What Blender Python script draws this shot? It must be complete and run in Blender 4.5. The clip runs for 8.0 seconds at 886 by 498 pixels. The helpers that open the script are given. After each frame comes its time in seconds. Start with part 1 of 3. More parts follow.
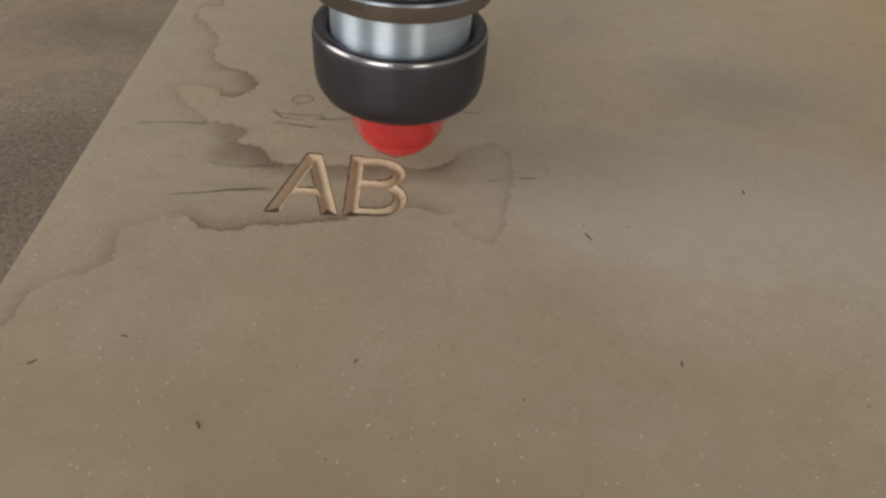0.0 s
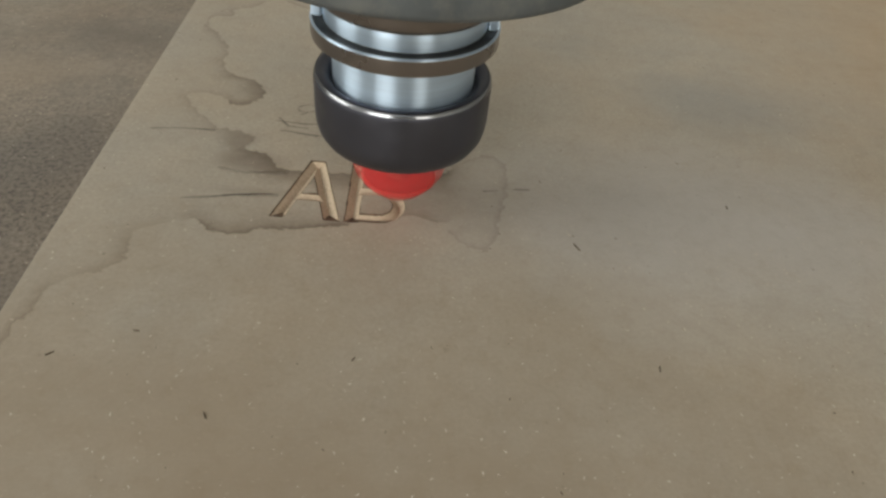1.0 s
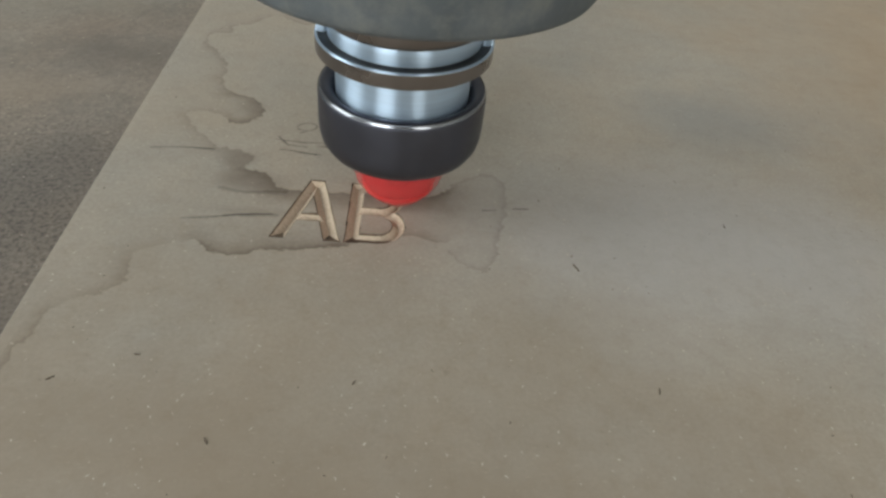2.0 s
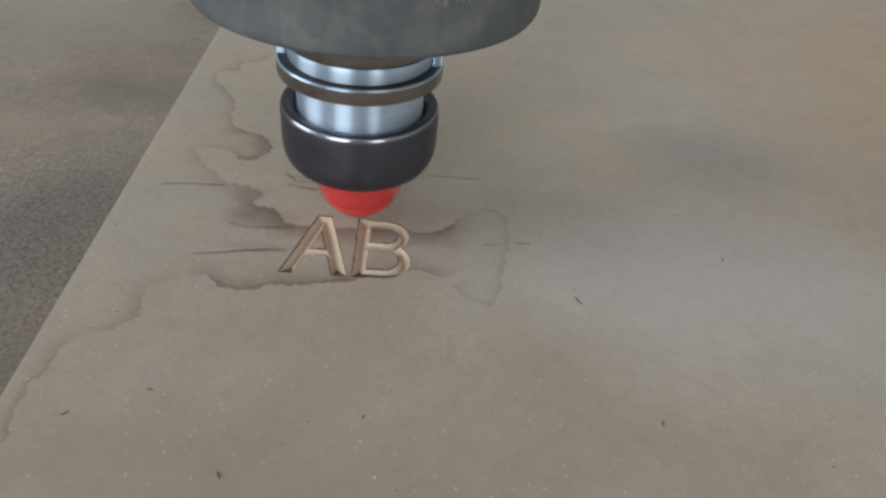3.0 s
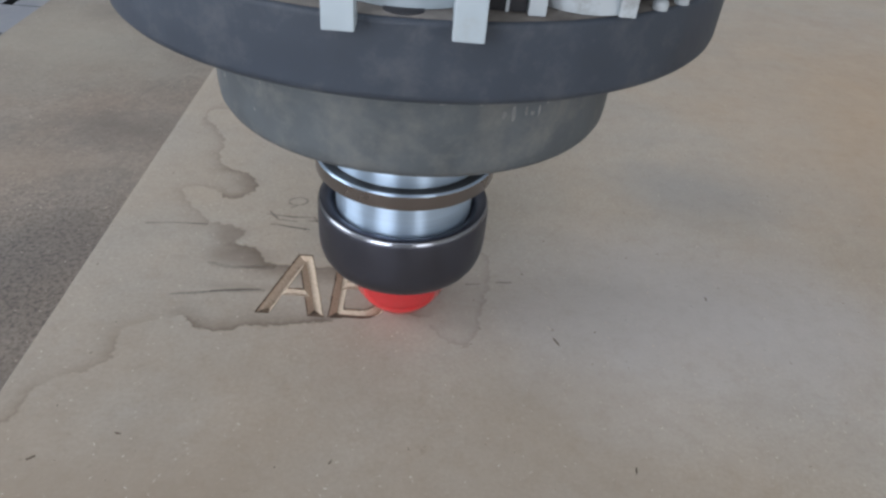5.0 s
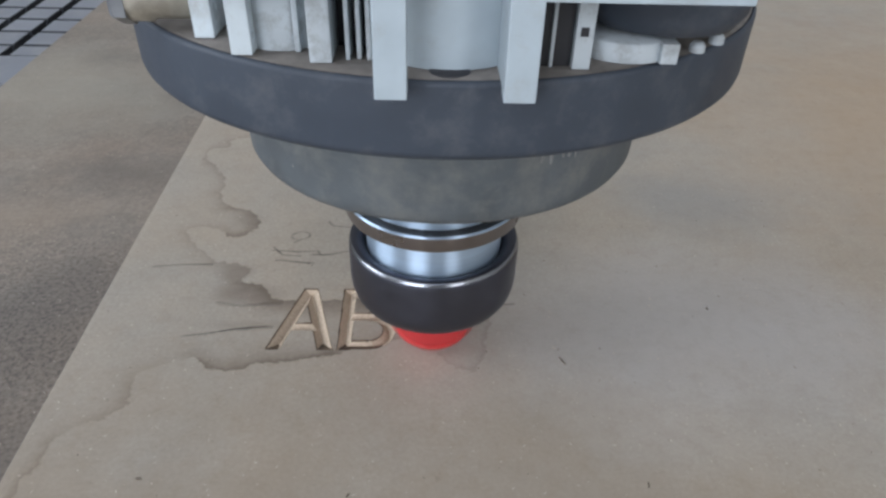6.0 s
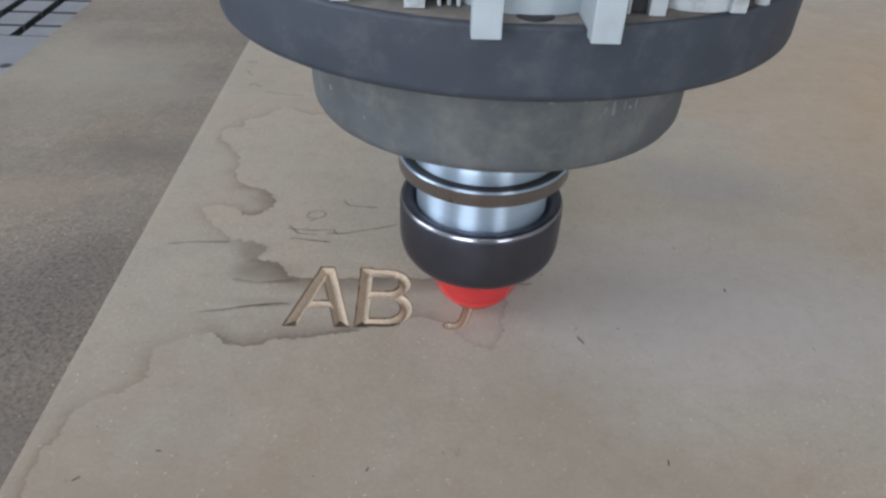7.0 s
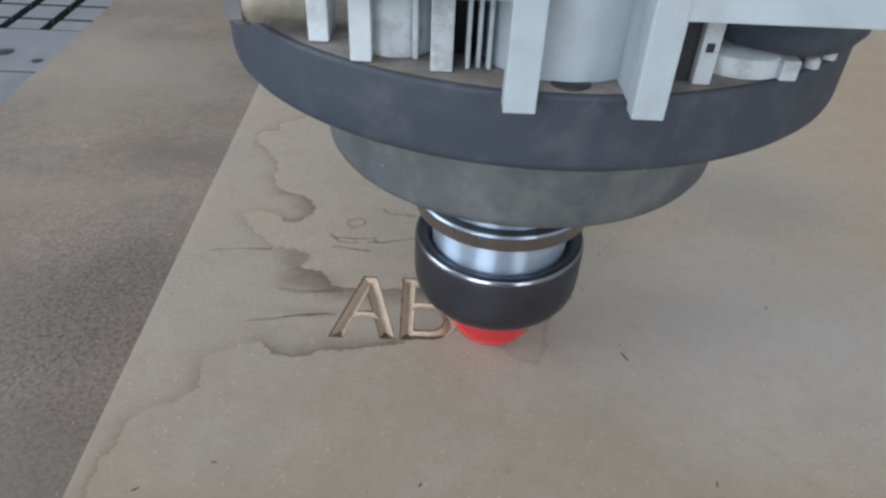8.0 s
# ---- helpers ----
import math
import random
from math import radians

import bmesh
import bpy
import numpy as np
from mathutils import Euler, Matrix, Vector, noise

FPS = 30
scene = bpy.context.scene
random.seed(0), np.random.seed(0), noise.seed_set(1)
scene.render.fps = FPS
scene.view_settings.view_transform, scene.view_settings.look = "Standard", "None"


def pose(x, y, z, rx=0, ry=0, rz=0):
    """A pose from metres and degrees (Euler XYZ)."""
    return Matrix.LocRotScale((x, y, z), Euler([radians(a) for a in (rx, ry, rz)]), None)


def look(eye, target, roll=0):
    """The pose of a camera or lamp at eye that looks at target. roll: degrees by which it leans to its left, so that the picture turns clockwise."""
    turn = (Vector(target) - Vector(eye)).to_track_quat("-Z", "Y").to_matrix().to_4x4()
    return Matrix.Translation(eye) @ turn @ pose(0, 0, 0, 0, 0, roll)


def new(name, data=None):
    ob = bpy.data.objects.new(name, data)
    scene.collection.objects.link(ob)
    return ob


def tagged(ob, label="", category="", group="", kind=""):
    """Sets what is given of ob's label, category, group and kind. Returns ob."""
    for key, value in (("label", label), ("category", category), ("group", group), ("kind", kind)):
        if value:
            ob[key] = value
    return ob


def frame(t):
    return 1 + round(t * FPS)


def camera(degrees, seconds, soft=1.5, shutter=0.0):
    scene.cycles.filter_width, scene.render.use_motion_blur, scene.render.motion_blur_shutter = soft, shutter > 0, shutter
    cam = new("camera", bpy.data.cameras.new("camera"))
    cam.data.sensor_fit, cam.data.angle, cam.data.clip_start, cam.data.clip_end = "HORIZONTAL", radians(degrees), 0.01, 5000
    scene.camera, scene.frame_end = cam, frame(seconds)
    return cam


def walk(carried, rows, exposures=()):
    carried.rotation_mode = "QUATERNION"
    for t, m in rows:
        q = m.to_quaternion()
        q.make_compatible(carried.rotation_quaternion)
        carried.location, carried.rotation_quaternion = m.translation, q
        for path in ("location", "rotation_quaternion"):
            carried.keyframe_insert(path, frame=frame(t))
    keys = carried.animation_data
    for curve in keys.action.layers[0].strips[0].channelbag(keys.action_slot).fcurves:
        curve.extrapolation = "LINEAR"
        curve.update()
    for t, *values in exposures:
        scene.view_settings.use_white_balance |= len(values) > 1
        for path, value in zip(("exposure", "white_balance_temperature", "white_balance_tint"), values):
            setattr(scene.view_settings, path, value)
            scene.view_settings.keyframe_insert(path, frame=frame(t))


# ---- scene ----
cam = camera(66.6, 8.0, soft=2.6)
PATH = [
    (0.0, look((0.0214, -0.1552, 0.1303), (0.0298, -0.0077, -0.0045), 5.11)),
    (0.5, look((0.0182, -0.1584, 0.1340), (0.0281, -0.0092, 0.0011), 6.42)),
    (1.0, look((0.0221, -0.1626, 0.1380), (0.0306, -0.0142, 0.0042), 6.41)),
    (1.2, look((0.0232, -0.1641, 0.1375), (0.0326, -0.0157, 0.0038), 6.72)),
    (2.3, look((0.0197, -0.1594, 0.1433), (0.0293, -0.0085, 0.0124), 6.60)),
    (2.5, look((0.0194, -0.1598, 0.1439), (0.0299, -0.0078, 0.0143), 6.92)),
    (3.0, look((0.0176, -0.1625, 0.1463), (0.0274, -0.0075, 0.0202), 6.41)),
    (3.5, look((0.0181, -0.1645, 0.1502), (0.0292, -0.0082, 0.0259), 6.85)),
    (4.0, look((0.0152, -0.1651, 0.1495), (0.0253, -0.0066, 0.0279), 6.98)),
    (4.5, look((0.0228, -0.1606, 0.1493), (0.0286, -0.0012, 0.0286), 6.50)),
    (4.7, look((0.0255, -0.1587, 0.1498), (0.0313, 0.0010, 0.0294), 6.03)),
    (5.8, look((0.0339, -0.1622, 0.1523), (0.0365, -0.0007, 0.0344), 2.92)),
    (6.0, look((0.0290, -0.1603, 0.1565), (0.0334, 0.0020, 0.0397), 1.60)),
    (6.3, look((0.0280, -0.1596, 0.1576), (0.0345, 0.0026, 0.0407), 1.51)),
    (6.5, look((0.0274, -0.1591, 0.1583), (0.0310, 0.0032, 0.0414), 1.45)),
    (6.8, look((0.0233, -0.1605, 0.1560), (0.0264, 0.0016, 0.0388), 1.48)),
    (7.0, look((0.0242, -0.1620, 0.1525), (0.0276, -0.0013, 0.0334), 1.98)),
    (7.2, look((0.0225, -0.1633, 0.1574), (0.0254, -0.0025, 0.0384), 1.69)),
    (7.5, look((0.0136, -0.1648, 0.1610), (0.0174, -0.0055, 0.0402), 2.76)),
    (8.0, look((0.0108, -0.1586, 0.1592), (0.0124, 0.0003, 0.0378), 2.63)),
]

EXPOSURES = [(0.0, -0.575, 8050, 15), (0.5, -0.515, 8000, 13), (1.0, -0.445, 7400, 8), (2.5, -0.375, 6560, 6), (3.0, -0.375, 6450, 11), (3.5, -0.345, 6200, 13), (4.5, -0.205, 6100, 14), (6.0, -0.205, 6050, 13), (7.0, -0.205, 6100, 13), (8.0, -0.205, 6050, 12)]
walk(cam, PATH, EXPOSURES)

# ---- light: lamps for an unseen workshop, its windows on two sides assumed ----
world = bpy.data.worlds.new("world")
scene.world = world
world.use_nodes = True
wn = world.node_tree.nodes
sky = wn.new("ShaderNodeTexSky")
sky.sky_type, sky.sun_disc = "NISHITA", False
sky.sun_elevation, sky.sun_rotation = radians(40), radians(205)
world.node_tree.links.new(sky.outputs[0], wn["Background"].inputs[0])
wn["Background"].inputs[1].default_value = 0.12


def window_light(name, eye, target, w, h, watts, colour):
    lamp = bpy.data.lights.new(name, "AREA")
    lamp.shape, lamp.size, lamp.size_y, lamp.energy, lamp.color = "RECTANGLE", w, h, watts, colour
    ob = new(name, lamp)
    ob.matrix_world = look(eye, target)
    return ob


def window_lights(name, centre, across, width, height, panes, watts, colour, target):
    """Lamps in place of daylight at an assumed window, one for each row of panes between its bars."""
    step = width / panes
    for n in range(panes):
        u = (n + 0.5) * step - width / 2
        o = Vector((u, 0, 0)) if across == "x" else Vector((0, u, 0))
        window_light(name, Vector(centre) + o, Vector(target) + o, step * 0.8, height, watts / panes, colour)


# overhead lamp with an assumed source, for the soft light from above
window_light("overhead_lamp", (-0.9, -1.9, 2.99), (-0.9, -1.9, 0), 3.9, 3.5, 36, (0.96, 0.98, 1.0))
window_lights("window_light_front", (-1.9, -4.01, 1.5), "x", 2.3, 2.1, 4, 138, (0.94, 0.97, 1.0), (-1.9, 0, 1.5))
window_lights("window_light_side", (-4.01, -0.6, 1.6), "y", 2.3, 2.1, 4, 116, (0.95, 0.98, 1.0), (0, -0.6, 1.6))
window_light("window_light_right", (2.3, -4.01, 1.5), (2.3, 0, 1.5), 1.5, 2.1, 62, (1.0, 0.98, 0.95))


# ---- materials ----
class Mat:
    """A node material under construction."""

    def __init__(self, name, rough=0.6, metal=0.0):
        self.m = bpy.data.materials.new(name)
        self.m.use_nodes = True
        self.n, self.l = self.m.node_tree.nodes, self.m.node_tree.links
        self.b = self.n["Principled BSDF"]
        self.b.inputs["Roughness"].default_value = rough
        self.b.inputs["Metallic"].default_value = metal
        tc = self.n.new("ShaderNodeTexCoord")
        self.pos = tc.outputs["Object"]

    def noise(self, scale, detail=4.0, rough=0.6, stretch=None, offset=(0, 0, 0), distort=0.0):
        mp = self.n.new("ShaderNodeMapping")
        mp.inputs["Scale"].default_value = stretch or (1, 1, 1)
        mp.inputs["Location"].default_value = offset
        self.l.new(self.pos, mp.inputs[0])
        t = self.n.new("ShaderNodeTexNoise")
        t.inputs["Scale"].default_value, t.inputs["Detail"].default_value = scale, detail
        t.inputs["Roughness"].default_value, t.inputs["Distortion"].default_value = rough, distort
        self.l.new(mp.outputs[0], t.inputs["Vector"])
        return t.outputs[0]

    def ramp(self, value, stops):
        r = self.n.new("ShaderNodeValToRGB")
        while len(r.color_ramp.elements) < len(stops):
            r.color_ramp.elements.new(0.5)
        for e, (at, c) in zip(r.color_ramp.elements, stops):
            e.position = at
            e.color = (*c, 1) if len(c) == 3 else (c[0], c[0], c[0], 1)
        self.l.new(value, r.inputs[0])
        return r.outputs[0]

    def mix(self, fac, a, b, kind="MIX"):
        x = self.n.new("ShaderNodeMix")
        x.data_type, x.blend_type = "RGBA", kind
        for value, slot in ((fac, 0), (a, 6), (b, 7)):
            if isinstance(value, (int, float)):
                x.inputs[slot].default_value = value
            elif isinstance(value, tuple):
                x.inputs[slot].default_value = (*value, 1)
            else:
                self.l.new(value, x.inputs[slot])
        return x.outputs[2]

    def math(self, kind, a, b=0.0):
        x = self.n.new("ShaderNodeMath")
        x.operation = kind
        for slot, value in enumerate((a, b)):
            if isinstance(value, (int, float)):
                x.inputs[slot].default_value = value
            else:
                self.l.new(value, x.inputs[slot])
        return x.outputs[0]

    def attribute(self, name):
        a = self.n.new("ShaderNodeAttribute")
        a.attribute_name = name
        return a.outputs["Fac"]

    def patch(self, x, y, rx, ry, warp=0.5, soft=0.6):
        """One inside an uneven oval of the sheet, fading to nought outside."""
        sep = self.n.new("ShaderNodeSeparateXYZ")
        self.l.new(self.pos, sep.inputs[0])
        u = self.math("DIVIDE", self.math("SUBTRACT", sep.outputs[0], x), rx)
        v = self.math("DIVIDE", self.math("SUBTRACT", sep.outputs[1], y), ry)
        d = self.math("SQRT", self.math("ADD", self.math("MULTIPLY", u, u), self.math("MULTIPLY", v, v)))
        n = self.math("MULTIPLY", self.math("SUBTRACT", self.noise(22, 5, 0.6, offset=(x * 7, y * 5, 0)), 0.5), 2.4 * warp)
        return self.ramp(self.math("ADD", d, n), [(max(0.0, 1 - soft), (1.0,)), (1.0, (0.0,))])

    def colour(self, out):
        if isinstance(out, tuple):
            self.b.inputs["Base Color"].default_value = (*out, 1)
        else:
            self.l.new(out, self.b.inputs["Base Color"])
        return self

    def rough(self, out):
        self.l.new(out, self.b.inputs["Roughness"])
        return self

    def bump(self, height, strength, distance):
        x = self.n.new("ShaderNodeBump")
        x.inputs["Strength"].default_value, x.inputs["Distance"].default_value = strength, distance
        self.l.new(height, x.inputs["Height"])
        self.l.new(x.outputs[0], self.b.inputs["Normal"])
        return self

    def see_through(self, alpha):
        """Mixes the surface with clear by alpha, as a film or a blur of fast motion."""
        t = self.n.new("ShaderNodeBsdfTransparent")
        x = self.n.new("ShaderNodeMixShader")
        out = self.n["Material Output"]
        if isinstance(alpha, (int, float)):
            x.inputs[0].default_value = alpha
        else:
            self.l.new(alpha, x.inputs[0])
        self.l.new(t.outputs[0], x.inputs[1])
        self.l.new(self.b.outputs[0], x.inputs[2])
        self.l.new(x.outputs[0], out.inputs[0])
        return self


def mdf_material():
    k = Mat("mdf_worn", 0.62)
    big = k.ramp(k.noise(9, 3, 0.5, offset=(0.31, 0.2, 0)), [(0.30, (0.380, 0.330, 0.262)), (0.70, (0.362, 0.328, 0.275))])
    mid = k.ramp(k.noise(48, 5, 0.6), [(0.3, (0.955,)), (0.7, (1.035,))])
    fine = k.ramp(k.noise(760, 5, 0.75), [(0.30, (0.84,)), (0.70, (1.12,))])
    fibre = k.ramp(k.noise(420, 3, 0.6, stretch=(1, 3.2, 1)), [(0.62, (0.0,)), (0.80, (0.40,))])
    dark = k.ramp(k.noise(230, 2, 0.5, offset=(5, 1, 0)), [(0.72, (0.0,)), (0.80, (0.45,))])
    cool = k.ramp(k.noise(24, 4, 0.6, offset=(2.3, 0.7, 0)), [(0.32, (1.025, 0.995, 0.965)), (0.5, (1.0, 1.0, 1.0)), (0.68, (0.978, 1.0, 1.025))])
    big = k.mix(1.0, big, cool, "MULTIPLY")
    streak = k.ramp(k.noise(38, 4, 0.6, stretch=(0.25, 1.6, 1), offset=(1.1, 3.0, 0)), [(0.3, (0.98,)), (0.7, (1.015,))])
    big = k.mix(1.0, big, streak, "MULTIPLY")
    c = k.mix(1.0, big, mid, "MULTIPLY")
    c = k.mix(1.0, c, fine, "MULTIPLY")
    c = k.mix(k.patch(0.34, 0.15, 0.20, 0.26, 0.3, 0.8), c, (0.370, 0.280, 0.190))
    # pale area of the sheet, painted lighter to offset the spindle's shadow
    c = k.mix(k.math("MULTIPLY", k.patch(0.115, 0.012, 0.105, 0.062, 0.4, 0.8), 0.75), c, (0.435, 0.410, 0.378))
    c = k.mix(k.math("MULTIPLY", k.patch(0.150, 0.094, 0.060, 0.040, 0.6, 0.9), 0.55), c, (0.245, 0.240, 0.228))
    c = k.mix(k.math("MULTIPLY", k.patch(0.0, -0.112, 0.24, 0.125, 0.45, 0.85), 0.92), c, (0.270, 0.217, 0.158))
    # old soaked-in streaks beside the letters
    for x, y, rx, ry, much in ((-0.036, 0.028, 0.015, 0.0075, 0.62), (-0.043, 0.0405, 0.008, 0.005, 0.45), (0.006, 0.021, 0.034, 0.0055, 0.34), (-0.034, 0.0115, 0.020, 0.003, 0.30), (-0.047, 0.076, 0.008, 0.006, 0.35)):
        c = k.mix(k.math("MULTIPLY", k.patch(x, y, rx, ry, 0.35, 0.7), much), c, (0.205, 0.168, 0.132))
    mottle = k.ramp(k.noise(170, 4, 0.65, offset=(3.1, 0.4, 0)), [(0.30, (0.945, 0.93, 0.91)), (0.5, (1.0, 1.0, 1.0)), (0.72, (1.03, 1.03, 1.03))])
    c = k.mix(1.0, c, mottle, "MULTIPLY")
    c = k.mix(fibre, c, (0.52, 0.46, 0.35))
    c = k.mix(dark, c, (0.20, 0.16, 0.12))
    # dried water: a dark tide line with a ragged edge, fading towards the inside of the wet patch
    tide, force, reach = (k.attribute(name) for name in ("tide", "tide_force", "tide_reach"))
    ragged = k.math("ADD", k.math("MULTIPLY", k.math("SUBTRACT", k.noise(120, 2, 0.5), 0.5), 7.0), k.math("MULTIPLY", k.math("SUBTRACT", k.noise(330, 3, 0.6), 0.5), 7.5))
    d = k.math("ADD", tide, k.math("MULTIPLY", ragged, 0.62))
    front = k.math("MINIMUM", k.math("MAXIMUM", k.math("DIVIDE", d, 0.7), 0.0), 1.0)
    line = k.math("EXPONENT", k.math("DIVIDE", k.math("MULTIPLY", k.math("MAXIMUM", d, 0.0), -1.0), reach))
    blot = k.ramp(k.noise(75, 4, 0.6, stretch=(0.6, 1.6, 1)), [(0.25, (0.55,)), (0.7, (1.15,))])
    wet = k.math("MULTIPLY", front, k.math("ADD", k.math("MULTIPLY", k.math("MULTIPLY", line, force), blot), 0.03))
    c = k.mix(k.math("MINIMUM", k.math("MULTIPLY", wet, 1.3), 0.8), c, (0.12, 0.088, 0.062))
    k.colour(c)
    k.rough(k.ramp(k.noise(30, 3), [(0.3, (0.52,)), (0.7, (0.72,))]))
    return k.bump(k.noise(1100, 4, 0.7), 0.25, 0.0002).m


def fresh_material():
    k = Mat("mdf_fresh_cut", 0.85)
    c = k.ramp(k.noise(1200, 4, 0.7), [(0.3, (0.41, 0.325, 0.235)), (0.7, (0.63, 0.52, 0.39))])
    edge = k.ramp(k.noise(260, 3, 0.6), [(0.62, (0.0,)), (0.78, (0.5,))])
    k.colour(k.mix(edge, c, (0.26, 0.19, 0.125)))
    return k.bump(k.noise(1500, 3, 0.7), 0.5, 0.0003).m


def spoil_material():
    k = Mat("mdf_dusty_dark", 0.9)
    big = k.ramp(k.noise(6.5, 4, 0.55, stretch=(1, 0.7, 1), offset=(0.2, 0.11, 0)), [(0.33, (0.208, 0.181, 0.150)), (0.66, (0.262, 0.232, 0.193))])
    band = k.ramp(k.noise(9, 3, 0.5, stretch=(0.5, 2.6, 1), offset=(0.7, 0.4, 0)), [(0.3, (0.86,)), (0.7, (1.08,))])
    fine = k.ramp(k.noise(480, 4, 0.75), [(0.32, (0.80,)), (0.70, (1.16,))])
    grain = k.ramp(k.noise(330, 2, 0.5, offset=(3, 1, 2)), [(0.68, (0.0,)), (0.80, (0.4,))])
    tone = k.ramp(k.noise(16, 4, 0.6, offset=(4.0, 1.0, 0)), [(0.3, (1.05, 0.99, 0.94)), (0.7, (0.97, 1.0, 1.02))])
    lump = k.ramp(k.noise(150, 4, 0.6), [(0.3, (0.92,)), (0.7, (1.08,))])
    big = k.mix(1.0, k.mix(1.0, big, tone, "MULTIPLY"), lump, "MULTIPLY")
    c = k.mix(1.0, k.mix(1.0, big, band, "MULTIPLY"), fine, "MULTIPLY")
    # uneven darker ovals across the board, with a warm one and a pale one
    for x, y, rx, ry, much, tint in ((-0.120, 0.132, 0.060, 0.026, 0.62, (0.125, 0.108, 0.090)), (-0.165, 0.092, 0.050, 0.020, 0.45, (0.33, 0.262, 0.195)), (-0.110, 0.030, 0.052, 0.062, 0.62, (0.130, 0.116, 0.102)),
                                     (-0.205, 0.040, 0.070, 0.050, 0.35, (0.15, 0.13, 0.11)), (-0.098, -0.050, 0.030, 0.050, 0.5, (0.145, 0.125, 0.105)), (-0.200, 0.235, 0.110, 0.085, 0.65, (0.315, 0.290, 0.235)), (-0.185, 0.285, 0.03, 0.022, 0.5, (0.14, 0.13, 0.115))):
        c = k.mix(k.math("MULTIPLY", k.patch(x, y, rx, ry, 0.7, 0.85), much), c, tint)
    pepper = k.ramp(k.noise(650, 3, 0.7, offset=(1, 7, 2)), [(0.36, (0.50,)), (0.52, (1.0,)), (0.70, (1.22,))])
    c = k.mix(k.math("MULTIPLY", k.patch(-0.115, 0.010, 0.070, 0.095, 0.6, 0.8), 0.9), c, k.mix(1.0, c, pepper, "MULTIPLY"))
    k.colour(k.mix(grain, c, (0.36, 0.31, 0.24)))
    return k.bump(k.noise(600, 4, 0.8), 0.5, 0.0005).m


def plain(name, colour, rough, metal=0.0, scale=120, amount=0.15, dust=None, dust_scale=60, dust_from=0.55, bump=0.0):
    k = Mat(name, rough, metal)
    lo, hi = tuple(c * (1 - amount) for c in colour), tuple(min(1, c * (1 + amount)) for c in colour)
    c = k.ramp(k.noise(scale, 4, 0.6), [(0.3, lo), (0.7, hi)])
    if dust:
        d = k.ramp(k.noise(dust_scale, 6, 0.7, distort=0.15), [(dust_from, (0.0,)), (dust_from + 0.22, (0.75,))])
        c = k.mix(d, c, dust)
    k.colour(c)
    k.rough(k.ramp(k.noise(scale * 2, 3), [(0.3, (max(0.03, rough - 0.07),)), (0.7, (min(1, rough + 0.08),))]))
    if bump:
        k.bump(k.noise(scale * 6, 3), bump, 0.0003)
    return k.m


def film_material(name, colour, alpha, outer=0.10, power=1.4):
    """A soaked-in mark: dense along its outer edge, fading to the inside, broken up by grain. The ribbon's second coordinate runs across it."""
    k = Mat(name, 0.7)
    k.colour(colour)
    uv = k.n.new("ShaderNodeUVMap")
    sep = k.n.new("ShaderNodeSeparateXYZ")
    k.l.new(uv.outputs[0], sep.inputs[0])
    v = sep.outputs[1]
    fade = k.math("POWER", k.math("SUBTRACT", 1.0, v), power)
    rise = k.math("MINIMUM", k.math("DIVIDE", v, outer), 1.0)
    ends = k.math("MINIMUM", k.math("MULTIPLY", k.math("MULTIPLY", sep.outputs[0], k.math("SUBTRACT", 1.0, sep.outputs[0])), 14.0), 1.0)
    n = k.ramp(k.noise(150, 4, 0.65), [(0.25, (0.35,)), (0.7, (1.0,))])
    a = k.math("MULTIPLY", k.math("MULTIPLY", k.math("MULTIPLY", fade, rise), ends), alpha)
    return k.see_through(k.math("MULTIPLY", a, n)).m


def turned_metal(name, colour, rough):
    """Bright steel with fine turning marks, which draw highlights out along the axis."""
    k = Mat(name, rough, 0.82)
    k.colour(k.ramp(k.noise(900, 2, 0.5, stretch=(0.05, 0.05, 1)), [(0.3, tuple(c * 0.9 for c in colour)), (0.7, colour)]))
    t = k.n.new("ShaderNodeTangent")
    t.direction_type, t.axis = "RADIAL", "Z"
    k.l.new(t.outputs[0], k.b.inputs["Tangent"])
    k.b.inputs["Anisotropic"].default_value = 0.96
    k.b.inputs["Anisotropic Rotation"].default_value = 0.25
    return k.m


MDF, FRESH, SPOIL = mdf_material(), fresh_material(), spoil_material()
PENCIL = film_material("pencil", (0.05, 0.048, 0.047), 0.95, outer=0.5, power=0.7)
STREAK = film_material("dried_streak", (0.13, 0.10, 0.075), 0.62, outer=0.35, power=0.9)
# dark brown that stands in for shade at the edges of the cuts
CUT_SHADE = plain("cut_edge_shade", (0.115, 0.080, 0.052), 0.9, 0.0, 300, 0.45)
NUT = plain("blackened_steel", (0.098, 0.101, 0.124), 0.42, 1.0, 60, 0.06)
# brighter metal that stands in for the highlight along the nut's rim
RIM_GLINT = plain("bright_rim_glint", (0.24, 0.25, 0.27), 0.20, 1.0, 60, 0.1)
ALU = turned_metal("turned_steel", (0.56, 0.70, 0.85), 0.40)
BROWN = plain("bronzed_steel", (0.222, 0.196, 0.180), 0.30, 0.9, 30, 0.06)
STEEL = plain("grey_steel", (0.30, 0.31, 0.32), 0.35, 0.9, 80, 0.1)
# near-black in place of the shade between the two flanges
GROOVE = plain("groove_shade", (0.05, 0.05, 0.05), 0.45, 0.6)
RUBBER = plain("dusty_grey_rubber", (0.088, 0.100, 0.106), 0.7, 0.0, 70, 0.22, (0.160, 0.162, 0.150), 95, 0.46, 0.25)
DISC = plain("slate_plastic", (0.036, 0.046, 0.062), 0.62, 0.0, 60, 0.18, (0.085, 0.09, 0.098), 120, 0.52, 0.1)
SCUFF = plain("pale_scuff", (0.20, 0.205, 0.20), 0.9, 0.0, 400, 0.3)
